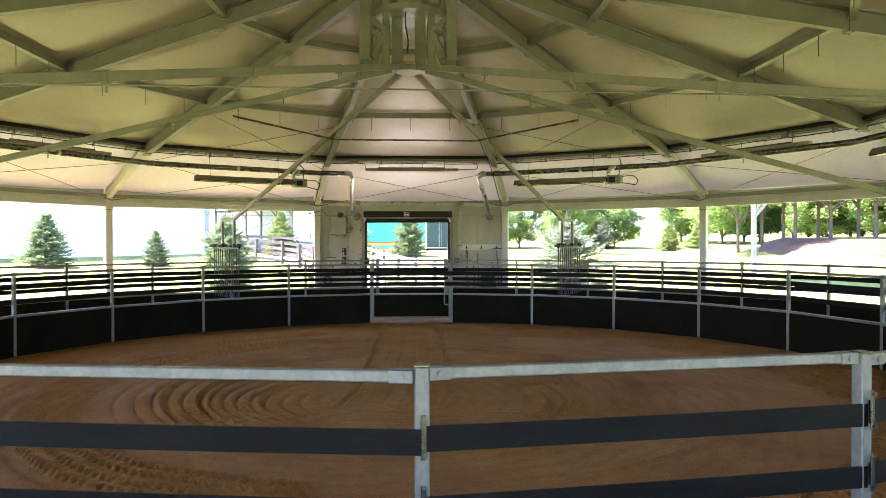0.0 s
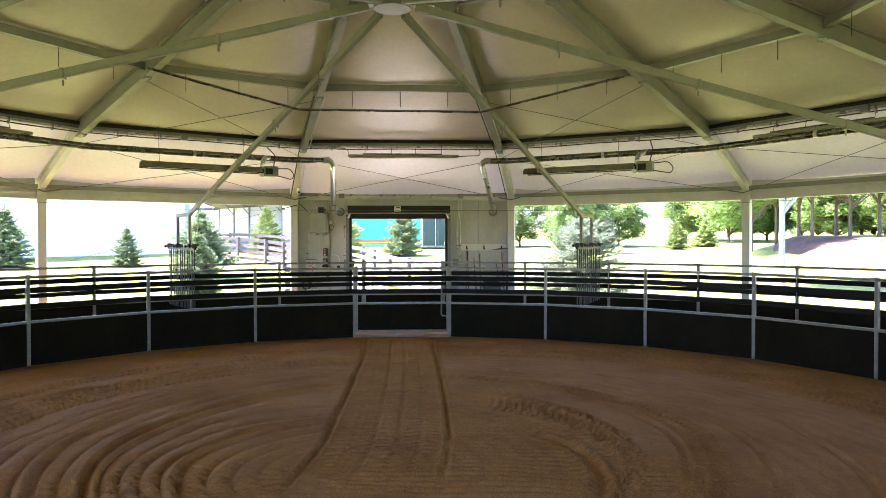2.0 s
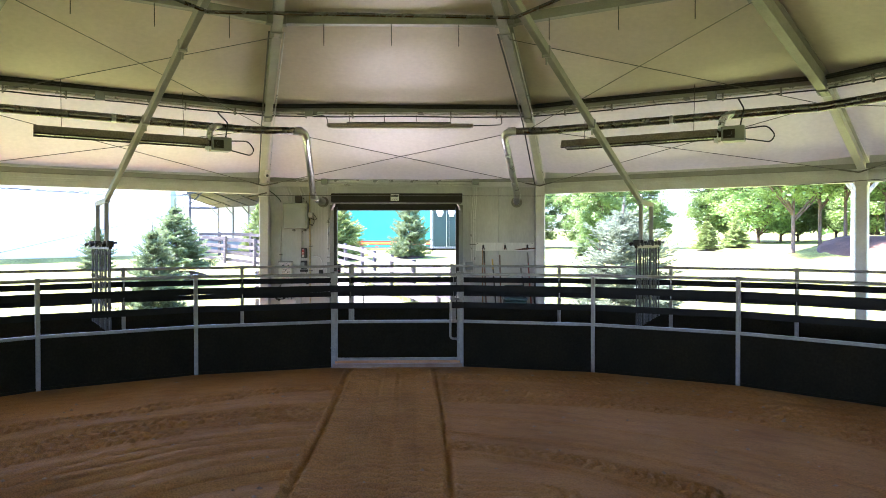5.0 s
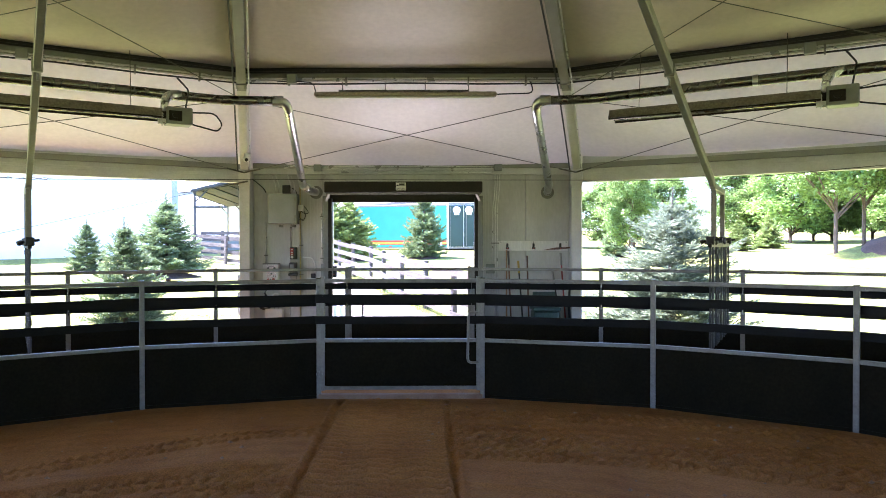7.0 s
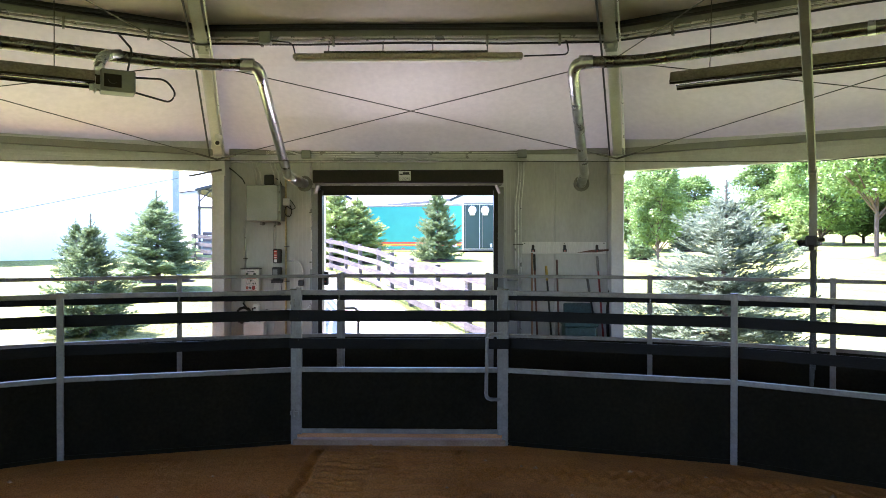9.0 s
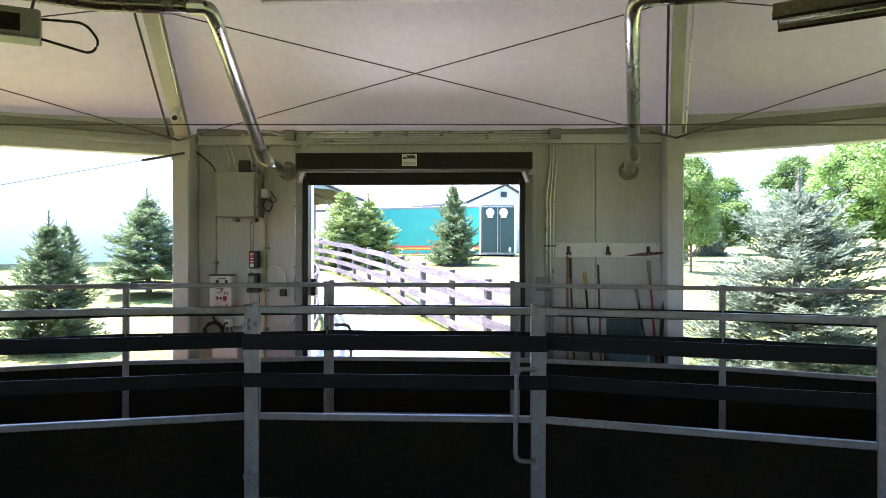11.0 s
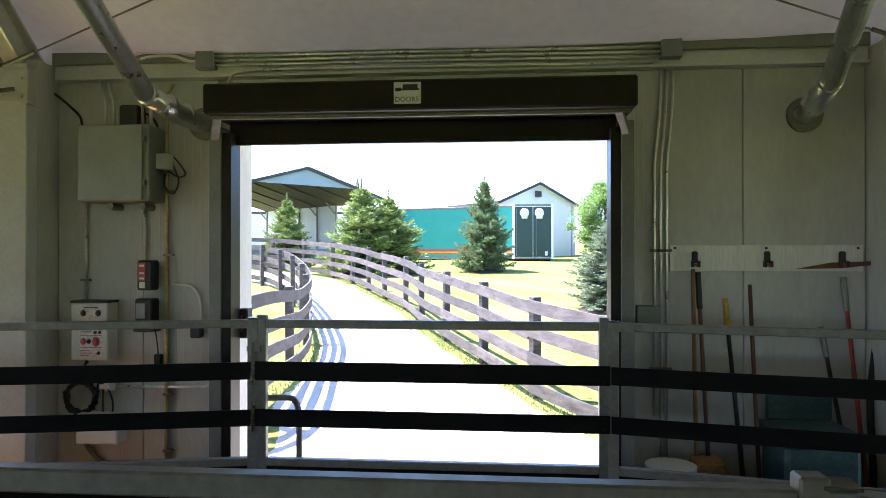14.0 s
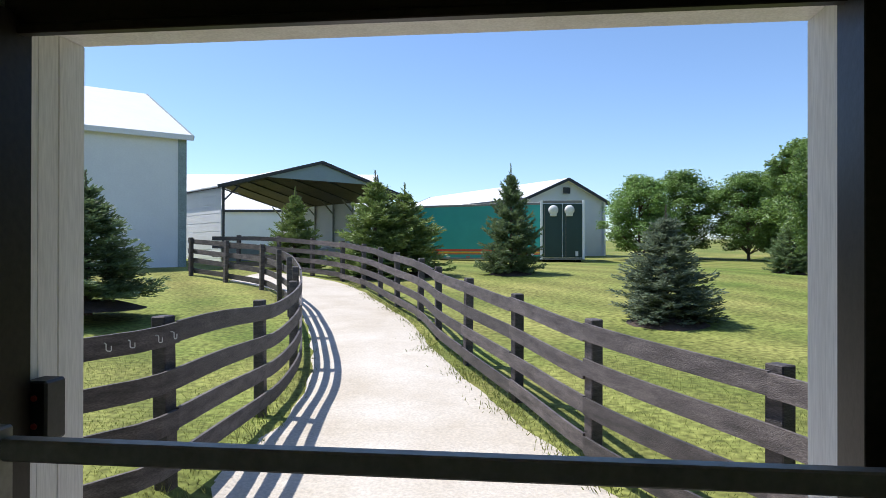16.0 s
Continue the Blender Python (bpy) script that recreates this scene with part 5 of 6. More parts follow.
def grass_tufts():
    """Uncut grass along the fence feet and the path's edge."""
    v, f = [], []
    r2 = random.Random(3)
    lines = [(spline(RIGHT_LINE, 0.2), 0.05, 75, 0.10), (spline(LEFT_LINE, 0.2), 0.0, 75, 0.08)]
    for pts, off, most, tall in lines:
        for i in range(2, min(most, len(pts) - 1)):
            d = (pts[i + 1] - pts[i - 1]).normalized()
            nrm = Vector((-d.y, d.x, 0))
            for k in range(22 if i < 45 else 14):
                p = pts[i] + d * r2.uniform(-0.15, 0.15) + nrm * (off + r2.gauss(0, 0.13))
                p.z = ground_z(p.x, p.y)
                quad_leaf(v, f, p, Vector((r2.gauss(0, 0.4), r2.gauss(0, 0.4), 1)).normalized(), Vector((r2.uniform(-1, 1), r2.uniform(-1, 1), 0)).normalized(), tall * r2.uniform(0.4, 1.2), 0.005)
    edge = spline(RIGHT_LINE, 0.2)
    for i in range(3, 95):
        d = (edge[i + 1] - edge[i - 1]).normalized()
        nrm = Vector((-d.y, d.x, 0))
        wild = noise.noise((i * 0.23, 4.0, 1.0)) + 0.35 * noise.noise((i * 0.9, 2.0, 1.0))
        for k in range(int(70 * max(0.0, wild + 0.25))):
            p = edge[i] + d * r2.uniform(-0.12, 0.12) + nrm * (0.08 + abs(r2.gauss(0, 0.13 + 0.16 * max(0.0, wild))))
            p.z = ground_z(p.x, p.y) + 0.02
            quad_leaf(v, f, p, Vector((r2.gauss(0, 0.6), r2.gauss(0, 0.6), 1)).normalized(), Vector((r2.uniform(-1, 1), r2.uniform(-1, 1), 0)).normalized(), r2.uniform(0.03, 0.085), 0.006)
    for i in range(60000):
        x, y = r2.uniform(-6.5, 6.5), 11.3 + 8 * r2.random() ** 1.5
        if x < 2.6 and x > -2.15 and not (y > 12 and x > 1.0 - (y - 14) * 0.42 + 0.2):
            continue
        p = Vector((x, y, ground_z(x, y)))
        quad_leaf(v, f, p, Vector((r2.gauss(0, 0.5), r2.gauss(0, 0.5), 1)).normalized(), Vector((r2.uniform(-1, 1), r2.uniform(-1, 1), 0)).normalized(), r2.uniform(0.018, 0.042), 0.0032)
    tagged(raw("grass", v, f, BLADE), "longer grass along the fence feet and lawn edges", "grass", kind="stuff")


grass_tufts()


# ---- buildings and trailers ----
def gable_house(name, label, corner, along, length, width, base, eave, ridge, wall_mat, roof_mat, seams, trim=TRIM, overhang=0.35):
    """A gabled building: corner on the ground, a unit direction of its long wall, and its depth to the left of that."""
    h = thing(name, label, "building")
    a = Vector((*along, 0)).normalized()
    b = Vector((-a.y, a.x, 0)) * (1 if width > 0 else -1)
    width = abs(width)
    o = Vector((*corner, base))
    u = Vector((0, 0, 1))

    def slab(pname, pts, thick, mat, lab=""):
        bm = B()
        p = [Vector(q) for q in pts]
        n = (p[1] - p[0]).cross(p[2] - p[0]).normalized() * thick
        lo, hi = [bm.verts.new(q) for q in p], [bm.verts.new(q + n) for q in p]
        bm.faces.new(lo[::-1]), bm.faces.new(hi)
        for i in range(len(p)):
            bm.faces.new((lo[i], lo[(i + 1) % len(p)], hi[(i + 1) % len(p)], hi[i]))
        bmesh.ops.recalc_face_normals(bm, faces=bm.faces)
        return part(pname, bm, mat, h, lab)

    e, r, d = u * (eave - base), u * (ridge - base), u * 2.0
    L, W = a * length, b * width
    slab("wall", [o - d, o + L - d, o + L + e, o + e], -0.12, wall_mat)
    slab("wall", [o + W - d, o + L + W - d, o + L + W + e, o + W + e], 0.12, wall_mat)
    for q in (o + a * 0.13, o + L - a * 0.01):
        slab("gable_wall", [q + b * 0.13 - d, q + W - b * 0.13 - d, q + W - b * 0.13 + e, q + W / 2 + r, q + b * 0.13 + e], -0.12, wall_mat)
    drop = (ridge - eave) / (width / 2) * overhang
    for s in (0, 1):
        q0 = o + (W + b * overhang if s else -b * overhang) + e - u * (drop - 0.06)
        top = o + W / 2 + r + u * 0.06
        slab("roof", [q0 - a * overhang, q0 + L + a * overhang, top + L + a * overhang, top - a * overhang], 0.08 if not s else -0.08, roof_mat, "metal roof slope")
        bm = B()
        beam(bm, q0 - a * overhang - u * 0.08, q0 + L + a * overhang - u * 0.08, 0.1, 0.2)
        part("fascia", bm, SIDING if trim is GREY_TRIM else trim, h)
        for g in (o - a * overhang, o + L + a * overhang):
            bm = B()
            g0 = g + (W + b * overhang if s else -b * overhang) + e - u * (drop + 0.02)
            beam(bm, g0, g + W / 2 + r - u * 0.02, 0.08, 0.18)
            part("rake_trim", bm, trim, h)
    if seams:
        rib = None
        n = int(length / seams)
        for i in range(1, n):
            p = o + a * (i * seams) - b * 0.015
            if rib is None:
                bm = B()
                box(bm, (-0.02, -0.02, 0), (0.02, 0.02, eave - base - 0.1))
                rib = part("wall_rib", bm, wall_mat, h)
                rib.matrix_basis = Matrix.Translation(p)
            else:
                again(rib, Matrix.Translation(p))
    return h, o, a, b


barn, o, a, b = gable_house("barn", "long white metal barn with grey corner trim", (-13.15, 34.2), (-0.725, -0.687), 44, -14, 1.0, 6.55, 9.4, SIDING, WHITE_ROOF, 0.9, GREY_TRIM)
bm = B()
box(bm, (-0.16, -0.16, -1), (0.16, 0.16, 5.5), 0.01)
part("corner_trim", bm, GREY_TRIM, barn, "grey corner trim").matrix_basis = Matrix.Translation(o) @ Matrix.Rotation(math.atan2(a.y, a.x), 4, "Z")
shed, o3, a3, b3 = gable_house("shed", "white metal shed with dark roof trim", (0.19, 52.5), (-0.6, 0.8), 18, -6.6, 1.5, 5.4, 6.75, SIDING, WHITE_ROOF, 1.0, TRIM, 0.25)
bm = B()
box(bm, (-0.28, -0.04, -0.2), (0.28, 0.04, 0.2), 0.02)
part("gable_vent", bm, TRIM, shed, "dark louvred gable vent").matrix_basis = Matrix.Translation(o3 + b3 * 3.3 - a3 * 0.03 + Vector((0, 0, 4.5))) @ Matrix.Rotation(math.atan2(b3.y, b3.x), 4, "Z")
shed2, o2, a2, b2 = gable_house("low_barn", "low white barn behind the carport", (-13.5, 66.5), (-1.0, -0.12), 36, -16, 1.6, 5.6, 9.4, SIDING, WHITE_ROOF, 1.2, TRIM, 0.3)
for k in (3.0, 8.0, 13.5):
    bm = B()
    box(bm, (-0.5, -0.06, 1.2), (0.5, 0.05, 2.3), 0.02)
    part("window", bm, TRIM, shed2, "dark window").matrix_basis = Matrix.Translation(o2 + a2 * k - b2 * 0.02) @ Matrix.Rotation(math.atan2(a2.y, a2.x), 4, "Z")


def carport():
    c = thing("carport", "open steel carport with a dark-trimmed gable and white side sheets", "carport", Matrix.Translation((-10.73, 44.35, 1.2)) @ pose(0, 0, 0, 0, 0, 47))
    w, ln, e, r = 5.25, 14.5, 3.97, 5.46
    for s in (-1, 1):
        bm = B()
        p = [Vector((s * (w + 0.35), -0.3, e - 0.1)), Vector((s * (w + 0.35), ln, e - 0.1)), Vector((0, ln, r)), Vector((0, -0.3, r))]
        lo, hi = [bm.verts.new(q) for q in p], [bm.verts.new(q + Vector((0, 0, 0.06))) for q in p]
        bm.faces.new(lo), bm.faces.new(hi[::-1])
        for i in range(4):
            bm.faces.new((lo[i], lo[(i + 1) % 4], hi[(i + 1) % 4], hi[i]))
        bmesh.ops.recalc_face_normals(bm, faces=bm.faces)
        part("roof", bm, WHITE_ROOF, c)
        bm = B()
        q = [Vector((s * (w + 0.2), 0.0, e - 0.11)), Vector((s * (w + 0.2), ln - 0.1, e - 0.11)), Vector((0, ln - 0.1, r - 0.02)), Vector((0, 0.0, r - 0.02))]
        lo, hi = [bm.verts.new(k - Vector((0, 0, 0.02))) for k in q], [bm.verts.new(k) for k in q]
        bm.faces.new(lo), bm.faces.new(hi[::-1])
        for i in range(4):
            bm.faces.new((lo[i], lo[(i + 1) % 4], hi[(i + 1) % 4], hi[i]))
        bmesh.ops.recalc_face_normals(bm, faces=bm.faces)
        part("roof_deck", bm, DECK, c, "brown underside deck")
        bm = B()
        beam(bm, (s * (w + 0.4), -0.34, e - 0.08), (0, -0.34, r + 0.03), 0.1, 0.16)
        part("rake_trim", bm, TRIM, c)
        for i in range(7):
            bm = B()
            beam(bm, (s * w, i * ln / 6, -0.4), (s * w, i * ln / 6, e), 0.1, 0.1, 0, (0, 1, 0))
            beam(bm, (s * w, i * ln / 6, e - 0.75), (s * (w - 0.8), i * ln / 6, e + 0.05), 0.07, 0.07)
            part("post", bm, TRIM if i == 0 else STEEL, c)
            bm = B()
            beam(bm, (s * w, i * ln / 6, e - 0.06), (0, i * ln / 6, r - 0.1), 0.07, 0.09)
            part("rafter", bm, TRIM, c)
        for i in range(1, 8):
            k = i / 8
            bm = B()
            beam(bm, (s * w * k, 0, e + (r - e) * (1 - k) - 0.03), (s * w * k, ln, e + (r - e) * (1 - k) - 0.03), 0.06, 0.05)
            part("purlin", bm, TRIM, c)
    bm = B()
    v = [bm.verts.new(q) for q in ((-3.1, -0.25, r - 0.95), (3.1, -0.25, r - 0.95), (0, -0.25, r - 0.06), (-3.1, -0.2, r - 0.95), (3.1, -0.2, r - 0.95), (0, -0.2, r - 0.06))]
    for q in ((0, 1, 2), (5, 4, 3), (0, 3, 4, 1), (1, 4, 5, 2), (2, 5, 3, 0)):
        bm.faces.new([v[i] for i in q])
    bmesh.ops.recalc_face_normals(bm, faces=bm.faces)
    part("gable_sheet", bm, GABLE_BLUE, c, "slate blue gable sheet")
    bm = B()
    box(bm, (-w + 0.06, 0.3, -0.6), (w - 0.06, 0.4, 0.95), 0.01)
    part("low_wall", bm, GREY_BOX, c, "low grey boarded wall")
    for s, y0, y1 in ((-1, 0.1, ln), (1, 5.0, ln)):
        for k in range(9):
            bm = B()
            z = k * e / 9
            box(bm, (s * (w + 0.06) - 0.02, y0, z), (s * (w + 0.06) + 0.02, y1, z + e / 9 - 0.045), 0.004)
            box(bm, (s * (w + 0.06) - 0.008, y0, z + e / 9 - 0.045), (s * (w + 0.06) + 0.004, y1, z + e / 9))
            part("side_sheet", bm, SIDING, c)


carport()


def trailer(label, m, length, width, height, side_mat, rear_mat, stripes):
    t = thing("box_trailer", label, "trailer", m)
    bm = B()
    box(bm, (0, 0, 0.45), (length, width, height), 0.03)
    part("body", bm, side_mat, t)
    for z0, z1 in ((height - 0.1, height + 0.02), (0.42, 0.52)):
        bm = B()
        box(bm, (-0.02, -0.02, z0), (length + 0.02, width + 0.02, z1), 0.01)
        part("edge_rail", bm, GALV, t, "grey metal edge rail")
    if stripes:
        for z0, z1, mat in ((0.86, 0.97, STRIPE_RED), (0.75, 0.84, STRIPE_YELLOW), (0.69, 0.74, STRIPE_RED)):
            bm = B()
            box(bm, (0.1, -0.012, z0), (length - 0.1, -0.002, z1))
            part("stripe", bm, mat, t, "painted stripe")
    for x0 in (0.04, width / 2 + 0.02):
        bm = B()
        box(bm, (-0.05, x0, 0.55), (-0.005, x0 + width / 2 - 0.06, height - 0.14), 0.01)
        door = part("rear_door", bm, rear_mat, t, "rear door")
        bm = B()
        rod(bm, (-0.07, x0 + 0.15, 0.6), (-0.07, x0 + 0.15, height - 0.2), 0.016, 6)
        part("lock_rod", bm, GALV, door)
    for x in (0.9, 2.0):
        for y in (0.1, width - 0.35):
            bm = B()
            rod(bm, (x, y, 0.42), (x, y + 0.25, 0.42), 0.45, 18)
            wheel = part("wheel", bm, TYRE, t)
            bm = B()
            rod(bm, (x, y - 0.01, 0.42), (x, y + 0.02, 0.42), 0.22, 14)
            part("rim", bm, GALV, wheel)
    return t


# the teal one shows its side, the deep green one its rear doors with two round vents
d = Vector((-5.8 - 1.0, 46.3 - 44.2))
teal = trailer("teal box trailer with red and yellow stripes", Matrix.Translation((1.0, 44.4, 1.15)) @ pose(0, 0, 0, 0, 0, math.degrees(math.atan2(d.y, d.x))) @ Matrix.Diagonal((1, -1, 1, 1)), 7.6, 2.5, 3.35, TEAL, TEAL, True)
green = trailer("deep green box trailer with two white round vents", Matrix.Translation((0.95, 43.9, 1.15)) @ pose(0, 0, 0, 0, 0, 91) @ Matrix.Diagonal((1, -1, 1, 1)), 6.0, 2.15, 3.4, SIDING, DEEP_GREEN, False)
for y in (0.62, 1.42):
    bm = B()
    rod(bm, (-0.12, y, 2.93), (-0.05, y, 2.93), 0.25, 18)
    bmesh.ops.create_uvsphere(bm, u_segments=16, v_segments=10, radius=0.25, matrix=Matrix.Translation((-0.12, y, 2.93)) @ Matrix.Diagonal((0.6, 1, 1, 1)))
    box(bm, (-0.2, y - 0.16, 2.62), (-0.06, y + 0.16, 2.76), 0.02)
    part("vent", bm, PAPER, green, "white round vent", smooth=True)
bm = B()
box(bm, (-0.065, 1.72, 0.62), (-0.051, 1.86, 0.86), 0.004)
part("notice", bm, PAPER, green, "small white notice")
for y in (-0.03, 2.06):
    bm = B()
    box(bm, (-0.06, y, 0.45), (0.02, y + 0.12, 3.42), 0.01)
    part("corner_post", bm, SIDING, green, "white corner post")
# lower marks along the teal side
for k in range(6):
    bm = B()
    box(bm, (0.5 + k * 1.15, -0.016, 0.53), (0.72 + k * 1.15, -0.004, 0.58))
    part("reflector", bm, STRIPE_RED if k % 2 else PAPER, teal, "small reflector")
for k in range(2):
    bm = B()
    box(bm, (0.42 + k * 0.2, -0.018, 0.64), (0.56 + k * 0.2, -0.013, 0.86), 0.01)
    part("mark", bm, PAPER, teal, "white painted mark")


# ---- services and fittings on the door wall ----
WF = WALL_Y + 0.30  # face of the wall panels
PLAN = Matrix.Translation((-0.0226, 0, -0.083)) @ Matrix.Diagonal((1.044, 1, 1.044, 1))  # from the fittings' plan to the wall
ON_FLOOR = Matrix.Translation((-0.0226, 0, 0)) @ Matrix.Diagonal((1.044, 1, 1, 1))
before = set(bpy.data.objects)


def wall_tube(name, label, pts, r, mat, category="conduit", clips=()):
    """A conduit on the wall: points are (x, z) or (x, z, stand-off)."""
    c = thing(name, label, category)
    bm = B()
    pipe(bm, rounded([(p[0], WF - (p[2] if len(p) > 2 else r + 0.006), p[1]) for p in pts], 0.06), r, 8)
    part("tube", bm, mat, c, smooth=True)
    for x, z in clips:
        bm = B()
        box(bm, (x - r - 0.02, WF - 2 * r - 0.012, z - 0.008), (x + r + 0.02, WF, z + 0.008), 0.002)
        part("clip", bm, GALV, c)
    return c


wall_tube("conduit", "straight grey steel conduit beside the roller door", [(-1.485, 3.1), (-1.485, 2.2), (-1.47, 0.4)], 0.011, CONDUIT, clips=((-1.48, 2.4), (-1.478, 1.7), (-1.473, 0.9)))
wall_tube("conduit", "straight grey steel conduit beside the roller door", [(-1.445, 2.75), (-1.445, 1.55)], 0.009, CONDUIT)
wall_tube("gas_pipe", "yellow-painted vertical gas pipe with wall clips", [(-1.80, 3.08), (-1.845, 3.02), (-1.845, 0.35)], 0.014, material("yellowed_pipe_paint", (0.55, 0.45, 0.2), 0.5, 0, (0.42, 0.36, 0.2), 5, 40, 0.05), "gas pipe", ((-1.83, 2.35), (-1.83, 1.92), (-1.83, 1.43), (-1.83, 0.98), (-1.83, 0.6)))
wall_tube("copper_pipe", "thin coppery pipe along the wall top", [(-2.74, 3.10), (-2.74, 3.165), (-1.95, 3.16), (-1.55, 3.15)], 0.011, material("dull_copper", (0.55, 0.33, 0.17), 0.35, 0.8, (0.45, 0.36, 0.25), 5, 40, 0.03), "pipe")
for x in (-2.31, -2.25, -2.05, -1.99):
    wall_tube("conduit", "bent grey conduit rising from the electrical cabinet", [(x + 0.07, 2.80, 0.09), (x + 0.06, 2.95, 0.08), (x, 3.05, 0.03), (x - 0.01, 3.22, 0.03), (x - 0.12, 3.3, 0.06)], 0.012, CONDUIT)
for z, dz in ((3.245, 0.045), (3.205, 0.045)):
    wall_tube("conduit", "bent grey conduit entering a junction box", [(-2.1, z - 0.0, 0.1), (-1.9, z + dz, 0.1), (-1.76, z + dz, 0.1), (-1.66, z, 0.1), (-1.59, z, 0.1)], 0.011, CONDUIT)
for z in (3.265, 3.235, 3.205, 3.175):
    wall_tube("conduit", "long grey conduit above the roller door", [(-1.47, z, 0.11), (1.41, z - 0.012, 0.11)], 0.010, CONDUIT)
wall_tube("conduit", "grey conduit curving down to the door housing", [(1.36, 3.13, 0.1), (-1.2, 3.14, 0.1), (-1.36, 3.12, 0.1), (-1.40, 3.04, 0.1)], 0.010, CONDUIT)
for x0, x1, z1 in ((1.46, 1.425, 0.35), (1.50, 1.462, 0.35), (1.425, 1.385, 0.9)):
    wall_tube("conduit", "thin grey conduit dropping from a junction box", [(x0, 3.14), (x0, 2.92), (x1, 2.5), (x1, 2.0), (x1, z1)], 0.010, CONDUIT, clips=((x1, 1.95), (x1, 1.2)))
wall_tube("conduit", "grey conduit below the electrical cabinet", [(-2.42, 2.30), (-2.42, 1.6)], 0.012, CONDUIT, clips=((-2.42, 1.75),))
wall_tube("conduit", "grey conduit below the electrical cabinet", [(-2.0, 2.30), (-2.0, 1.89)], 0.011, CONDUIT)
wall_tube("conduit", "white bent conduit to a socket", [(-1.81, 1.72), (-1.66, 1.715), (-1.605, 1.62), (-1.60, 1.46)], 0.010, PAPER)
wall_tube("conduit", "grey conduit running low across the wall", [(-2.2, 1.02), (-1.55, 1.035), (-1.49, 1.1), (-1.48, 1.28)], 0.011, CONDUIT)
wall_tube("conduit", "grey bent conduit from the lower box", [(-2.42, 0.76), (-2.42, 0.62), (-2.3, 0.5), (-2.1, 0.49), (-2.05, 0.3)], 0.016, GALV)
for x in (-1.535, 1.47):
    bm = B()
    box(bm, (x - 0.065, WF - 0.13, 3.15), (x + 0.065, WF - 0.01, 3.285), 0.006)
    box(bm, (x - 0.06, WF - 0.136, 3.155), (x + 0.06, WF - 0.13, 3.28), 0.002)
    obj("junction_box", bm, GREY_BOX, None, "grey square junction box beside the door header", "junction box", "junction boxes by the door")


def cabinet():
    c = thing("electrical_cabinet", "grey steel electrical cabinet with two latches", "electrical cabinet", Matrix.Translation((-0.057, 0, -0.03)) @ Matrix.Diagonal((0.92, 1, 1, 1)))
    bm = B()
    box(bm, (-2.47, WF - 0.24, 2.30), (-1.96, WF - 0.01, 2.80), 0.008)
    part("body", bm, GREY_BOX, c)
    bm = B()
    box(bm, (-2.475, WF - 0.262, 2.305), (-2.0, WF - 0.243, 2.795), 0.006)
    door = part("door", bm, GREY_BOX, c)
    for z in (2.42, 2.70):
        bm = B()
        box(bm, (-2.0, WF - 0.265, z - 0.02), (-1.975, WF - 0.235, z + 0.02), 0.003)
        rod(bm, (-1.985, WF - 0.275, z), (-1.985, WF - 0.262, z), 0.012, 8)
        part("latch", bm, GALV, door)
    for x in (-2.27, -2.03):
        bm = B()
        rod(bm, (x, WF - 0.2, 2.27), (x, WF - 0.06, 2.27), 0.024, 10)
        part("gland", bm, GALV, c)
    bm = B()
    box(bm, (-1.955, WF - 0.16, 2.52), (-1.87, WF - 0.06, 2.62), 0.006)
    part("timer_box", bm, PAPER, c, "small pale control box")


cabinet()
bm = B()
box(bm, (-2.12, WF - 0.14, 2.78), (-1.99, WF - 0.02, 2.92), 0.01)
obj("transformer", bm, CABLE, None, "small black transformer above the cabinet", "transformer")
bm = B()
pipe(bm, rounded([(-1.87, WF - 0.1, 2.58), (-1.80, WF - 0.05, 2.60), (-1.74, WF - 0.04, 2.53), (-1.70, WF - 0.03, 2.46), (-1.76, WF - 0.03, 2.44), (-1.84, WF - 0.04, 2.50), (-1.86, WF - 0.04, 2.38), (-1.79, WF - 0.03, 2.32), (-1.75, WF - 0.03, 2.42), (-1.81, WF - 0.03, 2.56)], 0.04), 0.006, 6)
obj("cable_loop", bm, CABLE, None, "tangled black cable beside the cabinet", "cable", smooth=True)
bm = B()
pipe(bm, rounded([(-2.78, WF - 0.05, 3.12), (-2.6, WF - 0.03, 3.0), (-2.45, WF - 0.04, 2.87), (-2.4, WF - 0.1, 2.8)], 0.08), 0.009, 6)
obj("cable_run", bm, CABLE, None, "black cable draped from the column to the cabinet", "cable", smooth=True)
bm = B()
pipe(bm, rounded([(-2.06, WF - 0.06, 2.9), (-1.93, WF - 0.05, 2.86), (-1.88, WF - 0.05, 2.75), (-1.87, WF - 0.05, 2.62)], 0.06), 0.008, 6)
obj("cable_run", bm, CABLE, None, "black cable draped to the cabinet", "cable", smooth=True)


def red_switch():
    s = thing("door_switch", "dark grey door control box with a red face", "switch box", Matrix.Translation((-0.46, 0, 0)) @ Matrix.Diagonal((0.75, 1, 1, 1)))
    bm = B()
    box(bm, (-2.06, WF - 0.12, 1.685), (-1.92, WF - 0.01, 1.885), 0.012)
    part("body", bm, CABLE, s)
    bm = B()
    box(bm, (-2.04, WF - 0.126, 1.75), (-1.975, WF - 0.121, 1.87), 0.002)
    part("face", bm, RED, s, "red printed face")
    bm = B()
    box(bm, (-2.035, WF - 0.125, 1.70), (-1.98, WF - 0.121, 1.742), 0.002)
    part("label_plate", bm, PAPER, s)
    for z in (1.85, 1.80, 1.765):
        bm = B()
        box(bm, (-2.03, WF - 0.1285, z - 0.006), (-1.985, WF - 0.1265, z + 0.006))
        part("print", bm, PAPER, s)


red_switch()


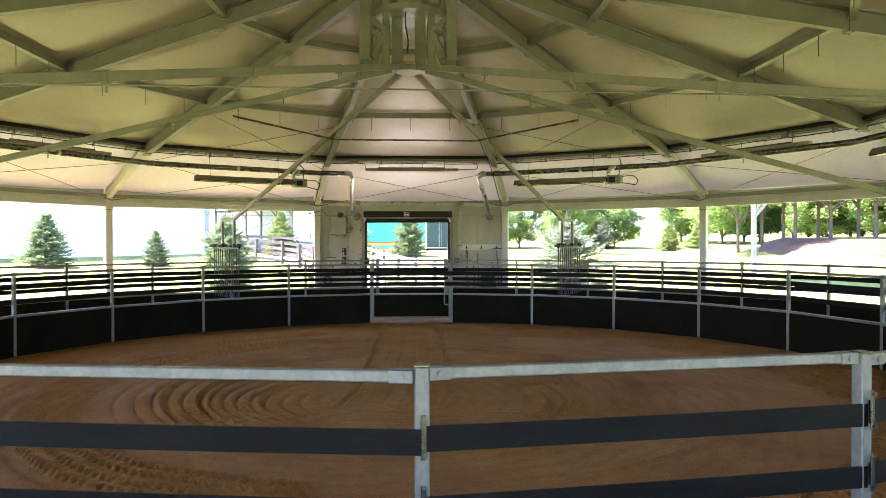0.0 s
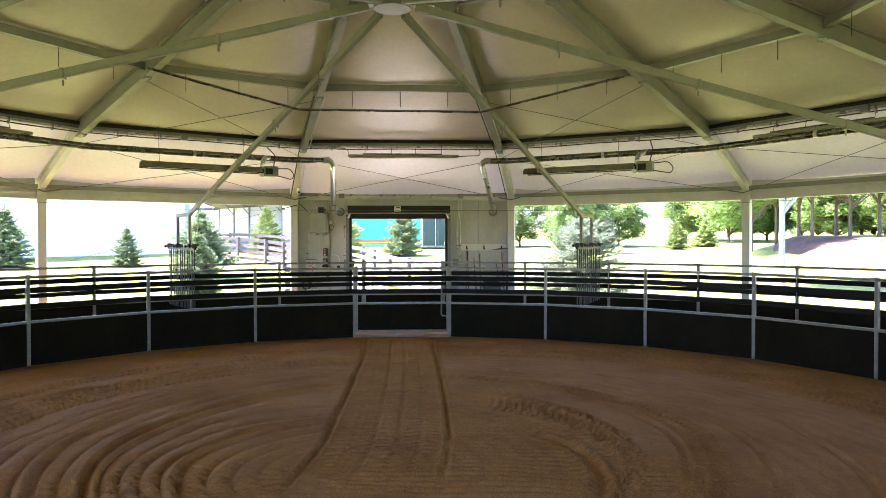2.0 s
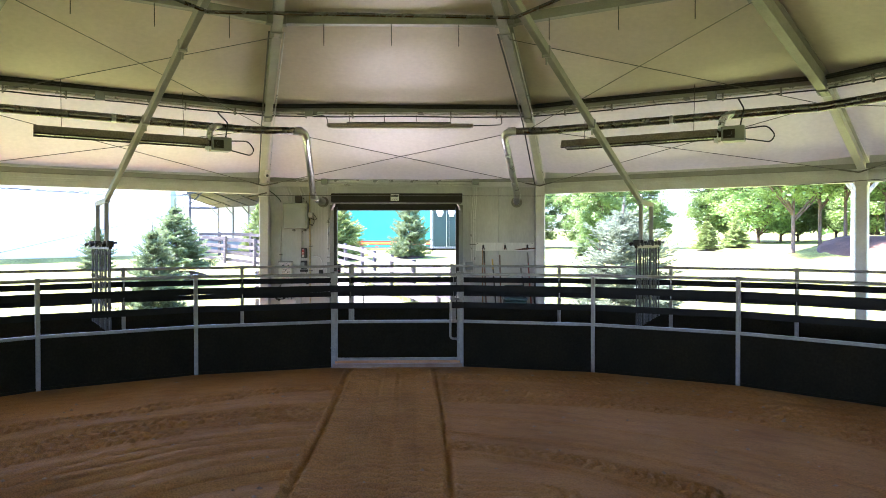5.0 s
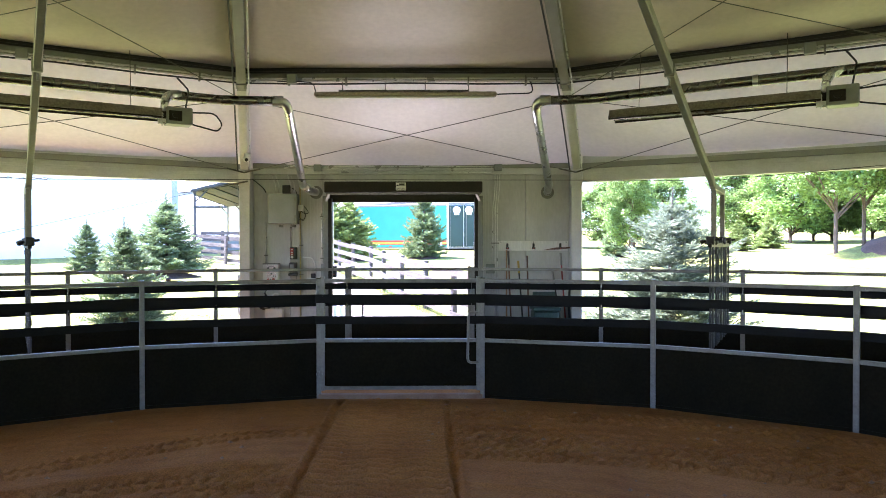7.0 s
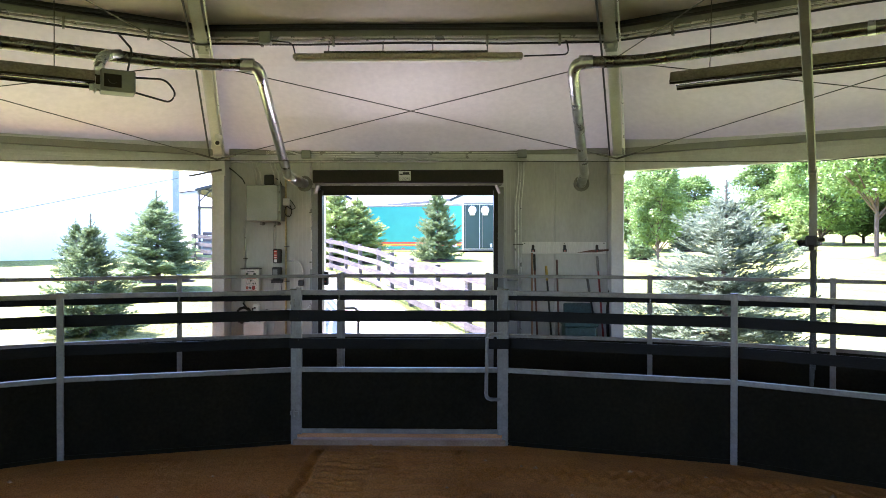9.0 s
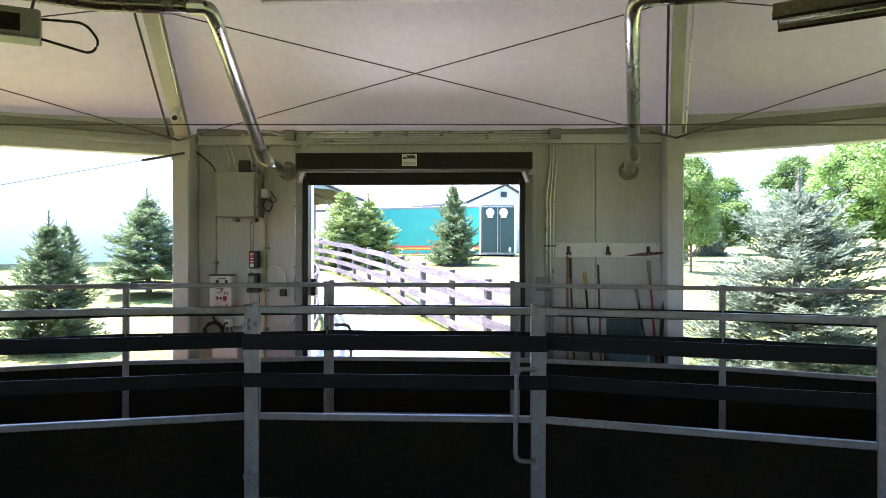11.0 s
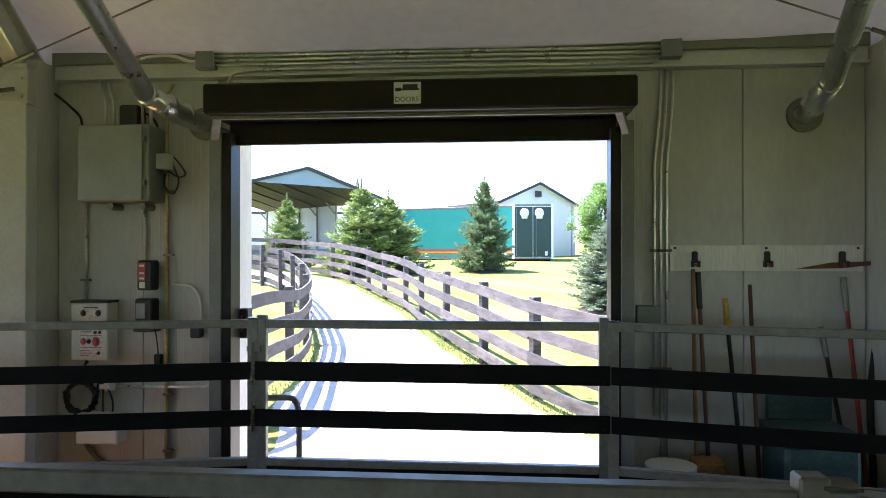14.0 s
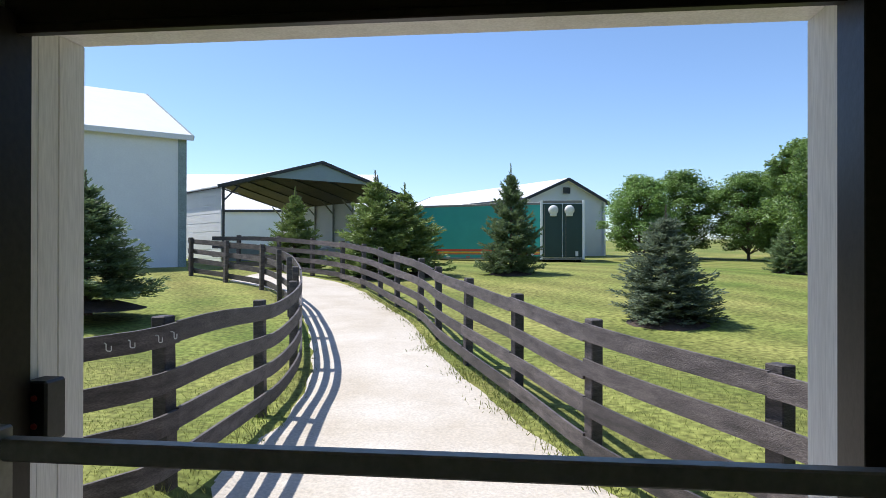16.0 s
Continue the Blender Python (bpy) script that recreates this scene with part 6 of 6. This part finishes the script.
def meter_box():
    s = thing("meter_box", "dark grey meter box with a clear lid", "meter box", Matrix.Translation((-0.40, 0, 0)) @ Matrix.Diagonal((0.78, 1, 1, 1)))
    bm = B()
    box(bm, (-2.07, WF - 0.13, 1.47), (-1.92, WF - 0.01, 1.63), 0.012)
    part("body", bm, CABLE, s)
    bm = B()
    box(bm, (-2.055, WF - 0.137, 1.50), (-1.97, WF - 0.131, 1.60), 0.004)
    part("dial_plate", bm, GREY_BOX, s)
    bm = B()
    box(bm, (-2.09, WF - 0.12, 1.41), (-1.9, WF - 0.01, 1.455), 0.006)
    part("base", bm, CABLE, s)
    bm = B()
    pipe(bm, rounded([(-1.93, WF - 0.06, 1.42), (-1.925, WF - 0.03, 1.3), (-1.92, WF - 0.03, 1.22)], 0.05), 0.005, 6)
    box(bm, (-1.95, WF - 0.05, 1.16), (-1.89, WF - 0.01, 1.25), 0.006)
    part("hanging_plug", bm, CABLE, s)


meter_box()


def walker_control():
    s = thing("control_box", "white control box with a printed operating sign", "control box", Matrix.Translation((-0.438, 0, 0.02)) @ Matrix.Diagonal((0.8, 1, 1, 1)))
    bm = B()
    box(bm, (-2.51, WF - 0.15, 1.20), (-2.19, WF - 0.01, 1.585), 0.008)
    part("body", bm, PAPER, s)
    bm = B()
    box(bm, (-2.515, WF - 0.155, 1.582), (-2.185, WF - 0.01, 1.596), 0.002)
    part("lid_edge", bm, CABLE, s)
    y = WF - 0.1525
    bm = B()
    box(bm, (-2.43, y - 0.002, 1.215), (-2.225, y, 1.565), 0.0)
    sheet = part("sign_sheet", bm, material("pale_sign_sheet", (0.78, 0.74, 0.74), 0.5, 0, (0.7, 0.62, 0.62), 6, 60, 0.0), s)
    bars = [(-2.39, -2.27, 1.548, 1.556, INK), (-2.42, -2.235, 1.452, 1.456, PINK), (-2.42, -2.235, 1.405, 1.409, PINK), (-2.42, -2.235, 1.365, 1.369, PINK), (-2.42, -2.235, 1.285, 1.289, PINK), (-2.42, -2.34, 1.262, 1.267, PINK), (-2.42, -2.33, 1.247, 1.252, PINK), (-2.42, -2.35, 1.232, 1.237, PINK), (-2.41, -2.30, 1.435, 1.44, INK), (-2.41, -2.32, 1.388, 1.393, INK)]
    for x0, x1, z0, z1, m in bars:
        bm = B()
        box(bm, (x0, y - 0.004, z0), (x1, y - 0.002, z1))
        part("print", bm, m, sheet)
    for x, z, r, m in ((-2.395, 1.515, 0.022, INK), (-2.265, 1.515, 0.022, INK), (-2.33, 1.425, 0.013, INK), (-2.29, 1.387, 0.011, INK), (-2.25, 1.387, 0.011, INK), (-2.395, 1.327, 0.024, PINK), (-2.345, 1.327, 0.016, INK), (-2.285, 1.325, 0.032, RED), (-2.26, 1.25, 0.012, INK)):
        bm = B()
        rod(bm, (x, y - 0.006, z), (x, y - 0.002, z), r, 14)
        rod(bm, (x, y - 0.022, z), (x, y - 0.006, z), r * 0.6, 12)
        part("knob", bm, m, s)


walker_control()
bm = B()
box(bm, (-1.665, WF - 0.06, 1.365), (-1.59, WF, 1.445), 0.008)
obj("wall_socket", bm, CABLE, None, "black wall socket under a bent conduit", "socket")
bm = B()
box(bm, (-2.31, WF - 0.07, 1.0), (-2.2, WF, 1.11), 0.02)
obj("wall_socket", bm, PAPER, None, "white double socket with a cable plugged in", "socket")
bm = B()
box(bm, (-2.42, WF - 0.14, 0.66), (-2.12, WF - 0.01, 0.86), 0.01)
obj("lower_box", bm, PAPER, None, "pale steel box low on the wall", "electrical box")
bm = B()
box(bm, (-1.5, WF - 0.05, 1.3), (-1.43, WF - 0.005, 1.6), 0.006)
obj("latch_plate", bm, GREY_BOX, None, "grey lock plate beside the door guide", "lock plate")


def cable_coil():
    bm = B()
    pts = []
    for i in range(60):
        a = i / 60 * 2 * math.pi * 3
        r = 0.105 + 0.012 * math.sin(i * 1.7)
        pts.append((-2.43 + r * math.cos(a), WF - 0.04 - 0.012 * (i / 20), 0.955 + r * math.sin(a)))
    pipe(bm, [(-2.39, WF - 0.05, 1.2), (-2.44, WF - 0.05, 1.12)] + pts + [(-2.3, WF - 0.06, 1.05), (-2.26, WF - 0.07, 1.06)], 0.013, 6)
    pipe(bm, rounded([(-2.27, WF - 0.06, 1.02), (-2.28, WF - 0.05, 0.85), (-2.22, WF - 0.05, 0.8), (-2.2, WF - 0.05, 0.92), (-2.24, WF - 0.06, 1.03)], 0.05), 0.006, 6)
    obj("cable_coil", bm, CABLE, None, "coiled black cable hung under the control box", "cable", smooth=True)


cable_coil()


def security_camera():
    c = thing("security_camera", "small white turret camera on the column head", "security camera", Matrix.Translation((-2.60, 9.92, 3.36)))
    bm = B()
    rod(bm, (0, 0.02, 0.03), (0, 0.0, -0.02), 0.055, 16)
    part("base", bm, PAPER, c)
    bm = B()
    bmesh.ops.create_uvsphere(bm, u_segments=16, v_segments=10, radius=0.055, matrix=Matrix.Translation((0, -0.03, -0.05)))
    part("ball", bm, PAPER, c, smooth=True)
    bm = B()
    rod(bm, (0.01, -0.07, -0.065), (0.012, -0.092, -0.075), 0.026, 14)
    part("lens", bm, CABLE, c, "black lens")


security_camera()


# ---- tool rack ----
def tool_rack():
    r = thing("tool_rack", "pale board with three black spring clips", "tool rack")
    bm = B()
    box(bm, (1.48, WF - 0.022, 1.82), (2.65, WF - 0.001, 1.985), 0.003)
    part("board", bm, JAMB, r)
    for x in (1.63, 2.07, 2.52):
        bm = B()
        box(bm, (x - 0.018, WF - 0.05, 1.87), (x + 0.018, WF - 0.022, 1.945), 0.008)
        box(bm, (x - 0.026, WF - 0.075, 1.845), (x - 0.012, WF - 0.035, 1.885), 0.003)
        box(bm, (x + 0.012, WF - 0.075, 1.845), (x + 0.026, WF - 0.035, 1.885), 0.003)
        clip = part("clip", bm, CABLE, r)
        bm = B()
        box(bm, (x - 0.014, WF - 0.066, 1.85), (x + 0.014, WF - 0.052, 1.866), 0.002)
        part("grip", bm, RED, clip)
    for x in (1.51, 2.07, 2.62):
        bm = B()
        rod(bm, (x, WF - 0.026, 1.965), (x, WF - 0.022, 1.965), 0.008, 8)
        part("screw", bm, CABLE, r)


tool_rack()
TOOL_RED = material("red_handle_paint", (0.35, 0.035, 0.03), 0.45, 0, (0.2, 0.03, 0.025), 6, 50, 0.05)
DARK_WOOD = material("dark_handle_wood", (0.16, 0.065, 0.04), 0.5, 0, (0.1, 0.045, 0.03), 6, 70, 0.1, stretch=(3, 3, 0.4))
YELLOW = material("yellow_plastic", (0.5, 0.33, 0.05), 0.5, 0, None, 6, 50, 0.05)


def long_tool(name, label, top, foot, mat, grip=None, head=None):
    """A long handle leaning on the wall, with its head at the foot."""
    t = thing(name, label, "tool", group="tools leaning on the wall")
    a, b = Vector((top[0], WF - 0.05, top[1])), Vector((foot[0], WF - 0.2, foot[1]))
    bm = B()
    rod(bm, b, a, 0.0145, 8, 0.013)
    part("handle", bm, mat, t, smooth=True)
    if grip:
        bm = B()
        rod(bm, a.lerp(b, 0.14), a + (a - b).normalized() * 0.01, 0.018, 8)
        part("grip", bm, grip, t)
    bm = B()
    if head == "shovel":
        box(bm, (b.x - 0.12, b.y - 0.03, 0.02), (b.x + 0.12, b.y + 0.0, b.z + 0.05), 0.01)
    elif head == "broom":
        box(bm, (b.x - 0.2, b.y - 0.04, b.z - 0.05), (b.x + 0.2, b.y + 0.04, b.z + 0.01), 0.01)
        box(bm, (b.x - 0.2, b.y - 0.05, 0.01), (b.x + 0.2, b.y + 0.05, b.z - 0.05), 0.005)
    else:
        box(bm, (b.x - 0.16, b.y - 0.02, b.z - 0.02), (b.x + 0.16, b.y + 0.02, b.z + 0.02), 0.006)
        for i in range(9):
            rod(bm, (b.x - 0.15 + i * 0.0375, b.y, b.z), (b.x - 0.15 + i * 0.0375, b.y - 0.05, 0.02), 0.004, 5)
    part("head", bm, GREY_BOX if head != "broom" else DARK_WOOD, t)


long_tool("shovel", "shovel with a pale wooden handle hung in a clip", (1.615, 1.83), (1.60, 0.3), WOOD, None, "shovel")
long_tool("fork", "fork with a dark reddish handle beside the shovel", (1.645, 1.80), (1.69, 0.16), DARK_WOOD, CABLE, "fork")
long_tool("broom", "broom with a dark handle and yellow grip", (1.81, 1.63), (1.90, 0.18), CABLE, YELLOW, "broom")
long_tool("rake", "rake with a worn reddish handle", (1.96, 1.73), (1.98, 0.14), DARK_WOOD, None, "fork")
long_tool("scraper", "scraper with a dark handle leaning on the wall", (2.385, 1.45), (2.56, 0.16), CABLE, GALV, "fork")
long_tool("shovel", "red-handled shovel below a clip", (2.52, 1.77), (2.60, 0.3), TOOL_RED, GALV, "shovel")
bm = B()
v = [bm.verts.new(p) for p in ((2.24, WF - 0.05, 1.835), (2.45, WF - 0.05, 1.875), (2.74, WF - 0.05, 1.885), (2.74, WF - 0.05, 1.865), (2.5, WF - 0.05, 1.84))]
f = bm.faces.new(v)
g = bmesh.ops.extrude_face_region(bm, geom=[f])
bmesh.ops.translate(bm, vec=(0, 0.012, 0), verts=[q for q in g["geom"] if isinstance(q, bmesh.types.BMVert)])
bmesh.ops.recalc_face_normals(bm, faces=bm.faces)
obj("curved_blade", bm, DARK_WOOD, None, "long brown tapered blade hung on the rack", "blade")
bm = B()
pipe(bm, rounded([(2.75, WF - 0.04, 3.0), (2.75, WF - 0.04, 2.0), (2.73, WF - 0.04, 1.5), (2.66, WF - 0.08, 1.05), (2.65, WF - 0.1, 0.9), (2.67, WF - 0.1, 0.5), (2.66, WF - 0.12, 0.03)], 0.15, 6), 0.021, 8)
obj("drain_hose", bm, CABLE, None, "thick black hose hanging beside the column", "hose", smooth=True)


def storage_bin():
    b = thing("storage_bin", "dark teal plastic storage bin on the floor", "storage bin")
    m = material("dull_teal_plastic", (0.05, 0.10, 0.10), 0.5, 0, (0.035, 0.07, 0.07), 4, 40, 0.05)
    bm = B()
    box(bm, (2.02, WF - 0.46, 0.0), (2.44, WF - 0.06, 0.80), 0.03)
    part("body", bm, m, b)
    bm = B()
    box(bm, (2.0, WF - 0.49, 0.80), (2.46, WF - 0.04, 0.86), 0.015)
    part("lid", bm, m, b)
    bm = B()
    box(bm, (2.05, WF - 0.08, 0.86), (2.44, WF - 0.05, 1.10), 0.01)
    part("back_panel", bm, m, b)


storage_bin()
bm = B()
bmesh.ops.create_cone(bm, cap_ends=True, segments=20, radius1=0.12, radius2=0.15, depth=0.62, matrix=Matrix.Translation((1.42, WF - 0.3, 0.31)))
obj("bucket", bm, PAPER, None, "tall pale plastic bucket on the floor", "bucket")
bm = B()
box(bm, (1.57, WF - 0.3, 0.0), (1.75, WF - 0.1, 0.64), 0.02)
obj("feed_sack", bm, material("orange_brown_sack", (0.3, 0.16, 0.05), 0.8, 0, (0.2, 0.1, 0.04), 5, 50, 0.3), None, "orange-brown sack standing by the wall", "sack")
bm = B()
box(bm, (1.27, WF - 0.05, 1.44), (1.42, WF, 1.6), 0.006)
obj("lock_box", bm, GREY_BOX, None, "grey steel box beside the door guide", "lock box")


standing = ("shovel", "fork", "broom", "rake", "scraper", "storage_bin", "bucket", "feed_sack", "drain_hose")
for ob in [o for o in bpy.data.objects if o not in before and o.parent is None and not o.name.startswith("security")]:
    ob.matrix_world = (ON_FLOOR if ob.name.split(".")[0] in standing else PLAN) @ ob.matrix_basis


# ---- wiring along the purlin ring and rafters ----
def ring_wiring():
    w = thing("ring_wiring", "grey conduits and cables along the purlin ring", "conduits")
    d, z = 8.47, roof_z(8.55) - 0.13
    for az in range(-90, 91, 30):
        h = d * math.tan(radians(15)) - 0.05
        for k, (dd, dz, r, mat) in enumerate(((-0.03, -0.02, 0.013, CONDUIT), (-0.045, -0.055, 0.011, CONDUIT), (0.0, -0.085, 0.012, CABLE))):
            bm = B()
            pipe(bm, [(x, d + dd, z + dz + (0.008 * math.sin(x * 3 + k) if mat is CABLE else 0)) for x in (-h, -h / 2, 0, h / 2, h)], r, 6)
            part("conduit", bm, mat, w).matrix_basis = turn(az)
        # black strands added in place of the shaded gap between purlin and membrane
        for dd, dz in ((-0.05, 0.105), (-0.075, 0.085), (-0.06, 0.06)):
            bm = B()
            pipe(bm, [(x, d + dd, z + dz + 0.006 * math.sin(x * 2.3 + dz * 40)) for x in (-h, -h / 2, -h / 4, 0, h / 4, h / 2, h)], 0.017, 6)
            part("cable", bm, CABLE, w, "black strand for the dark gap above the purlin").matrix_basis = turn(az)
        bm = B()
        x = -1.55 if az == 0 else (-0.35 if az < 0 else 0.75)
        box(bm, (x - 0.065, d - 0.11, z - 0.10), (x + 0.065, d - 0.02, z + 0.03), 0.006)
        part("junction_box", bm, GREY_BOX, w).matrix_basis = turn(az)
        for x in (-1.6, -0.8, 0.9, 1.7):
            bm = B()
            box(bm, (x - 0.012, d - 0.06, z - 0.12), (x + 0.012, d + 0.0, z + 0.0), 0.002)
            part("strap", bm, GALV, w).matrix_basis = turn(az)
    for s, az in ((-1, -15), (1, 15)):
        for x, r, mat in ((-0.10, 0.012, CABLE), (0.10, 0.010, CONDUIT)):
            bm = B()
            pipe(bm, [(x, 10.75, 3.18), (x, 8.75, 4.07), (x, 8.2, 4.22), (x, 5.9, 4.80)], r, 6)
            part("conduit", bm, mat, w).matrix_basis = turn(az)
    bm = B()
    pipe(bm, rounded([(-1.75, 8.4, 4.2), (-1.45, 8.4, 4.2), (-1.25, 8.4, 4.18), (-1.22, 8.4, 4.05)], 0.06), 0.008, 6)
    part("lamp_lead", bm, CABLE, w, smooth=True)
    bm = B()
    pipe(bm, rounded([(1.3, 8.4, 4.02), (1.8, 8.42, 4.04), (1.78, 8.45, 4.2), (1.7, 8.5, 4.3)], 0.1), 0.009, 6)
    part("lamp_lead", bm, CABLE, w, smooth=True)


ring_wiring()


def eave_chain():
    """A slack link chain below the eave of the western bay."""
    bm = B()
    p, q = polar(-44, 10.3, 2.93), polar(-30, 10.25, 2.90)
    pts = sag(p, q, 0.03, 34)
    for i, (a, c) in enumerate(zip(pts, pts[1:])):
        m, n = frame_between(a, c, (0, 0, 1) if i % 2 else (1, 0.3, 0))
        loop = [m @ Vector((0.016 * math.sin(k * math.pi / 3), 0, n / 2 + (n / 2 + 0.006) * math.cos(k * math.pi / 3))) for k in range(7)]
        pipe(bm, loop, 0.004, 4)
    obj("chain", bm, WIRE, None, "slack steel link chain hung under the eave", "chain")


eave_chain()


def under_eave_wire():
    bm = B()
    rod(bm, (-2.73, 10.42, 3.0), (-7.2, 7.4, 1.62), 0.0035, 5)
    rod(bm, (-2.73, 10.42, 3.0), (-3.1, 10.17, 2.885), 0.014, 6)
    obj("guy_wire", bm, WIRE, None, "slanting guy wire with a turnbuckle from the column", "wire")


under_eave_wire()


def push_button_box():
    b = thing("push_button_box", "small black control box with two red buttons on the jamb", "switch box", Matrix.Translation((-1.335, WALL_Y + 0.17, 1.46)))
    bm = B()
    box(bm, (-0.04, -0.06, -0.1), (0.04, 0.04, 0.1), 0.008)
    part("body", bm, CABLE, b)
    for z in (-0.045, 0.045):
        bm = B()
        rod(bm, (0.0, -0.066, z), (0.0, -0.06, z), 0.01, 12)
        part("button", bm, RED, b, "red push button")


push_button_box()
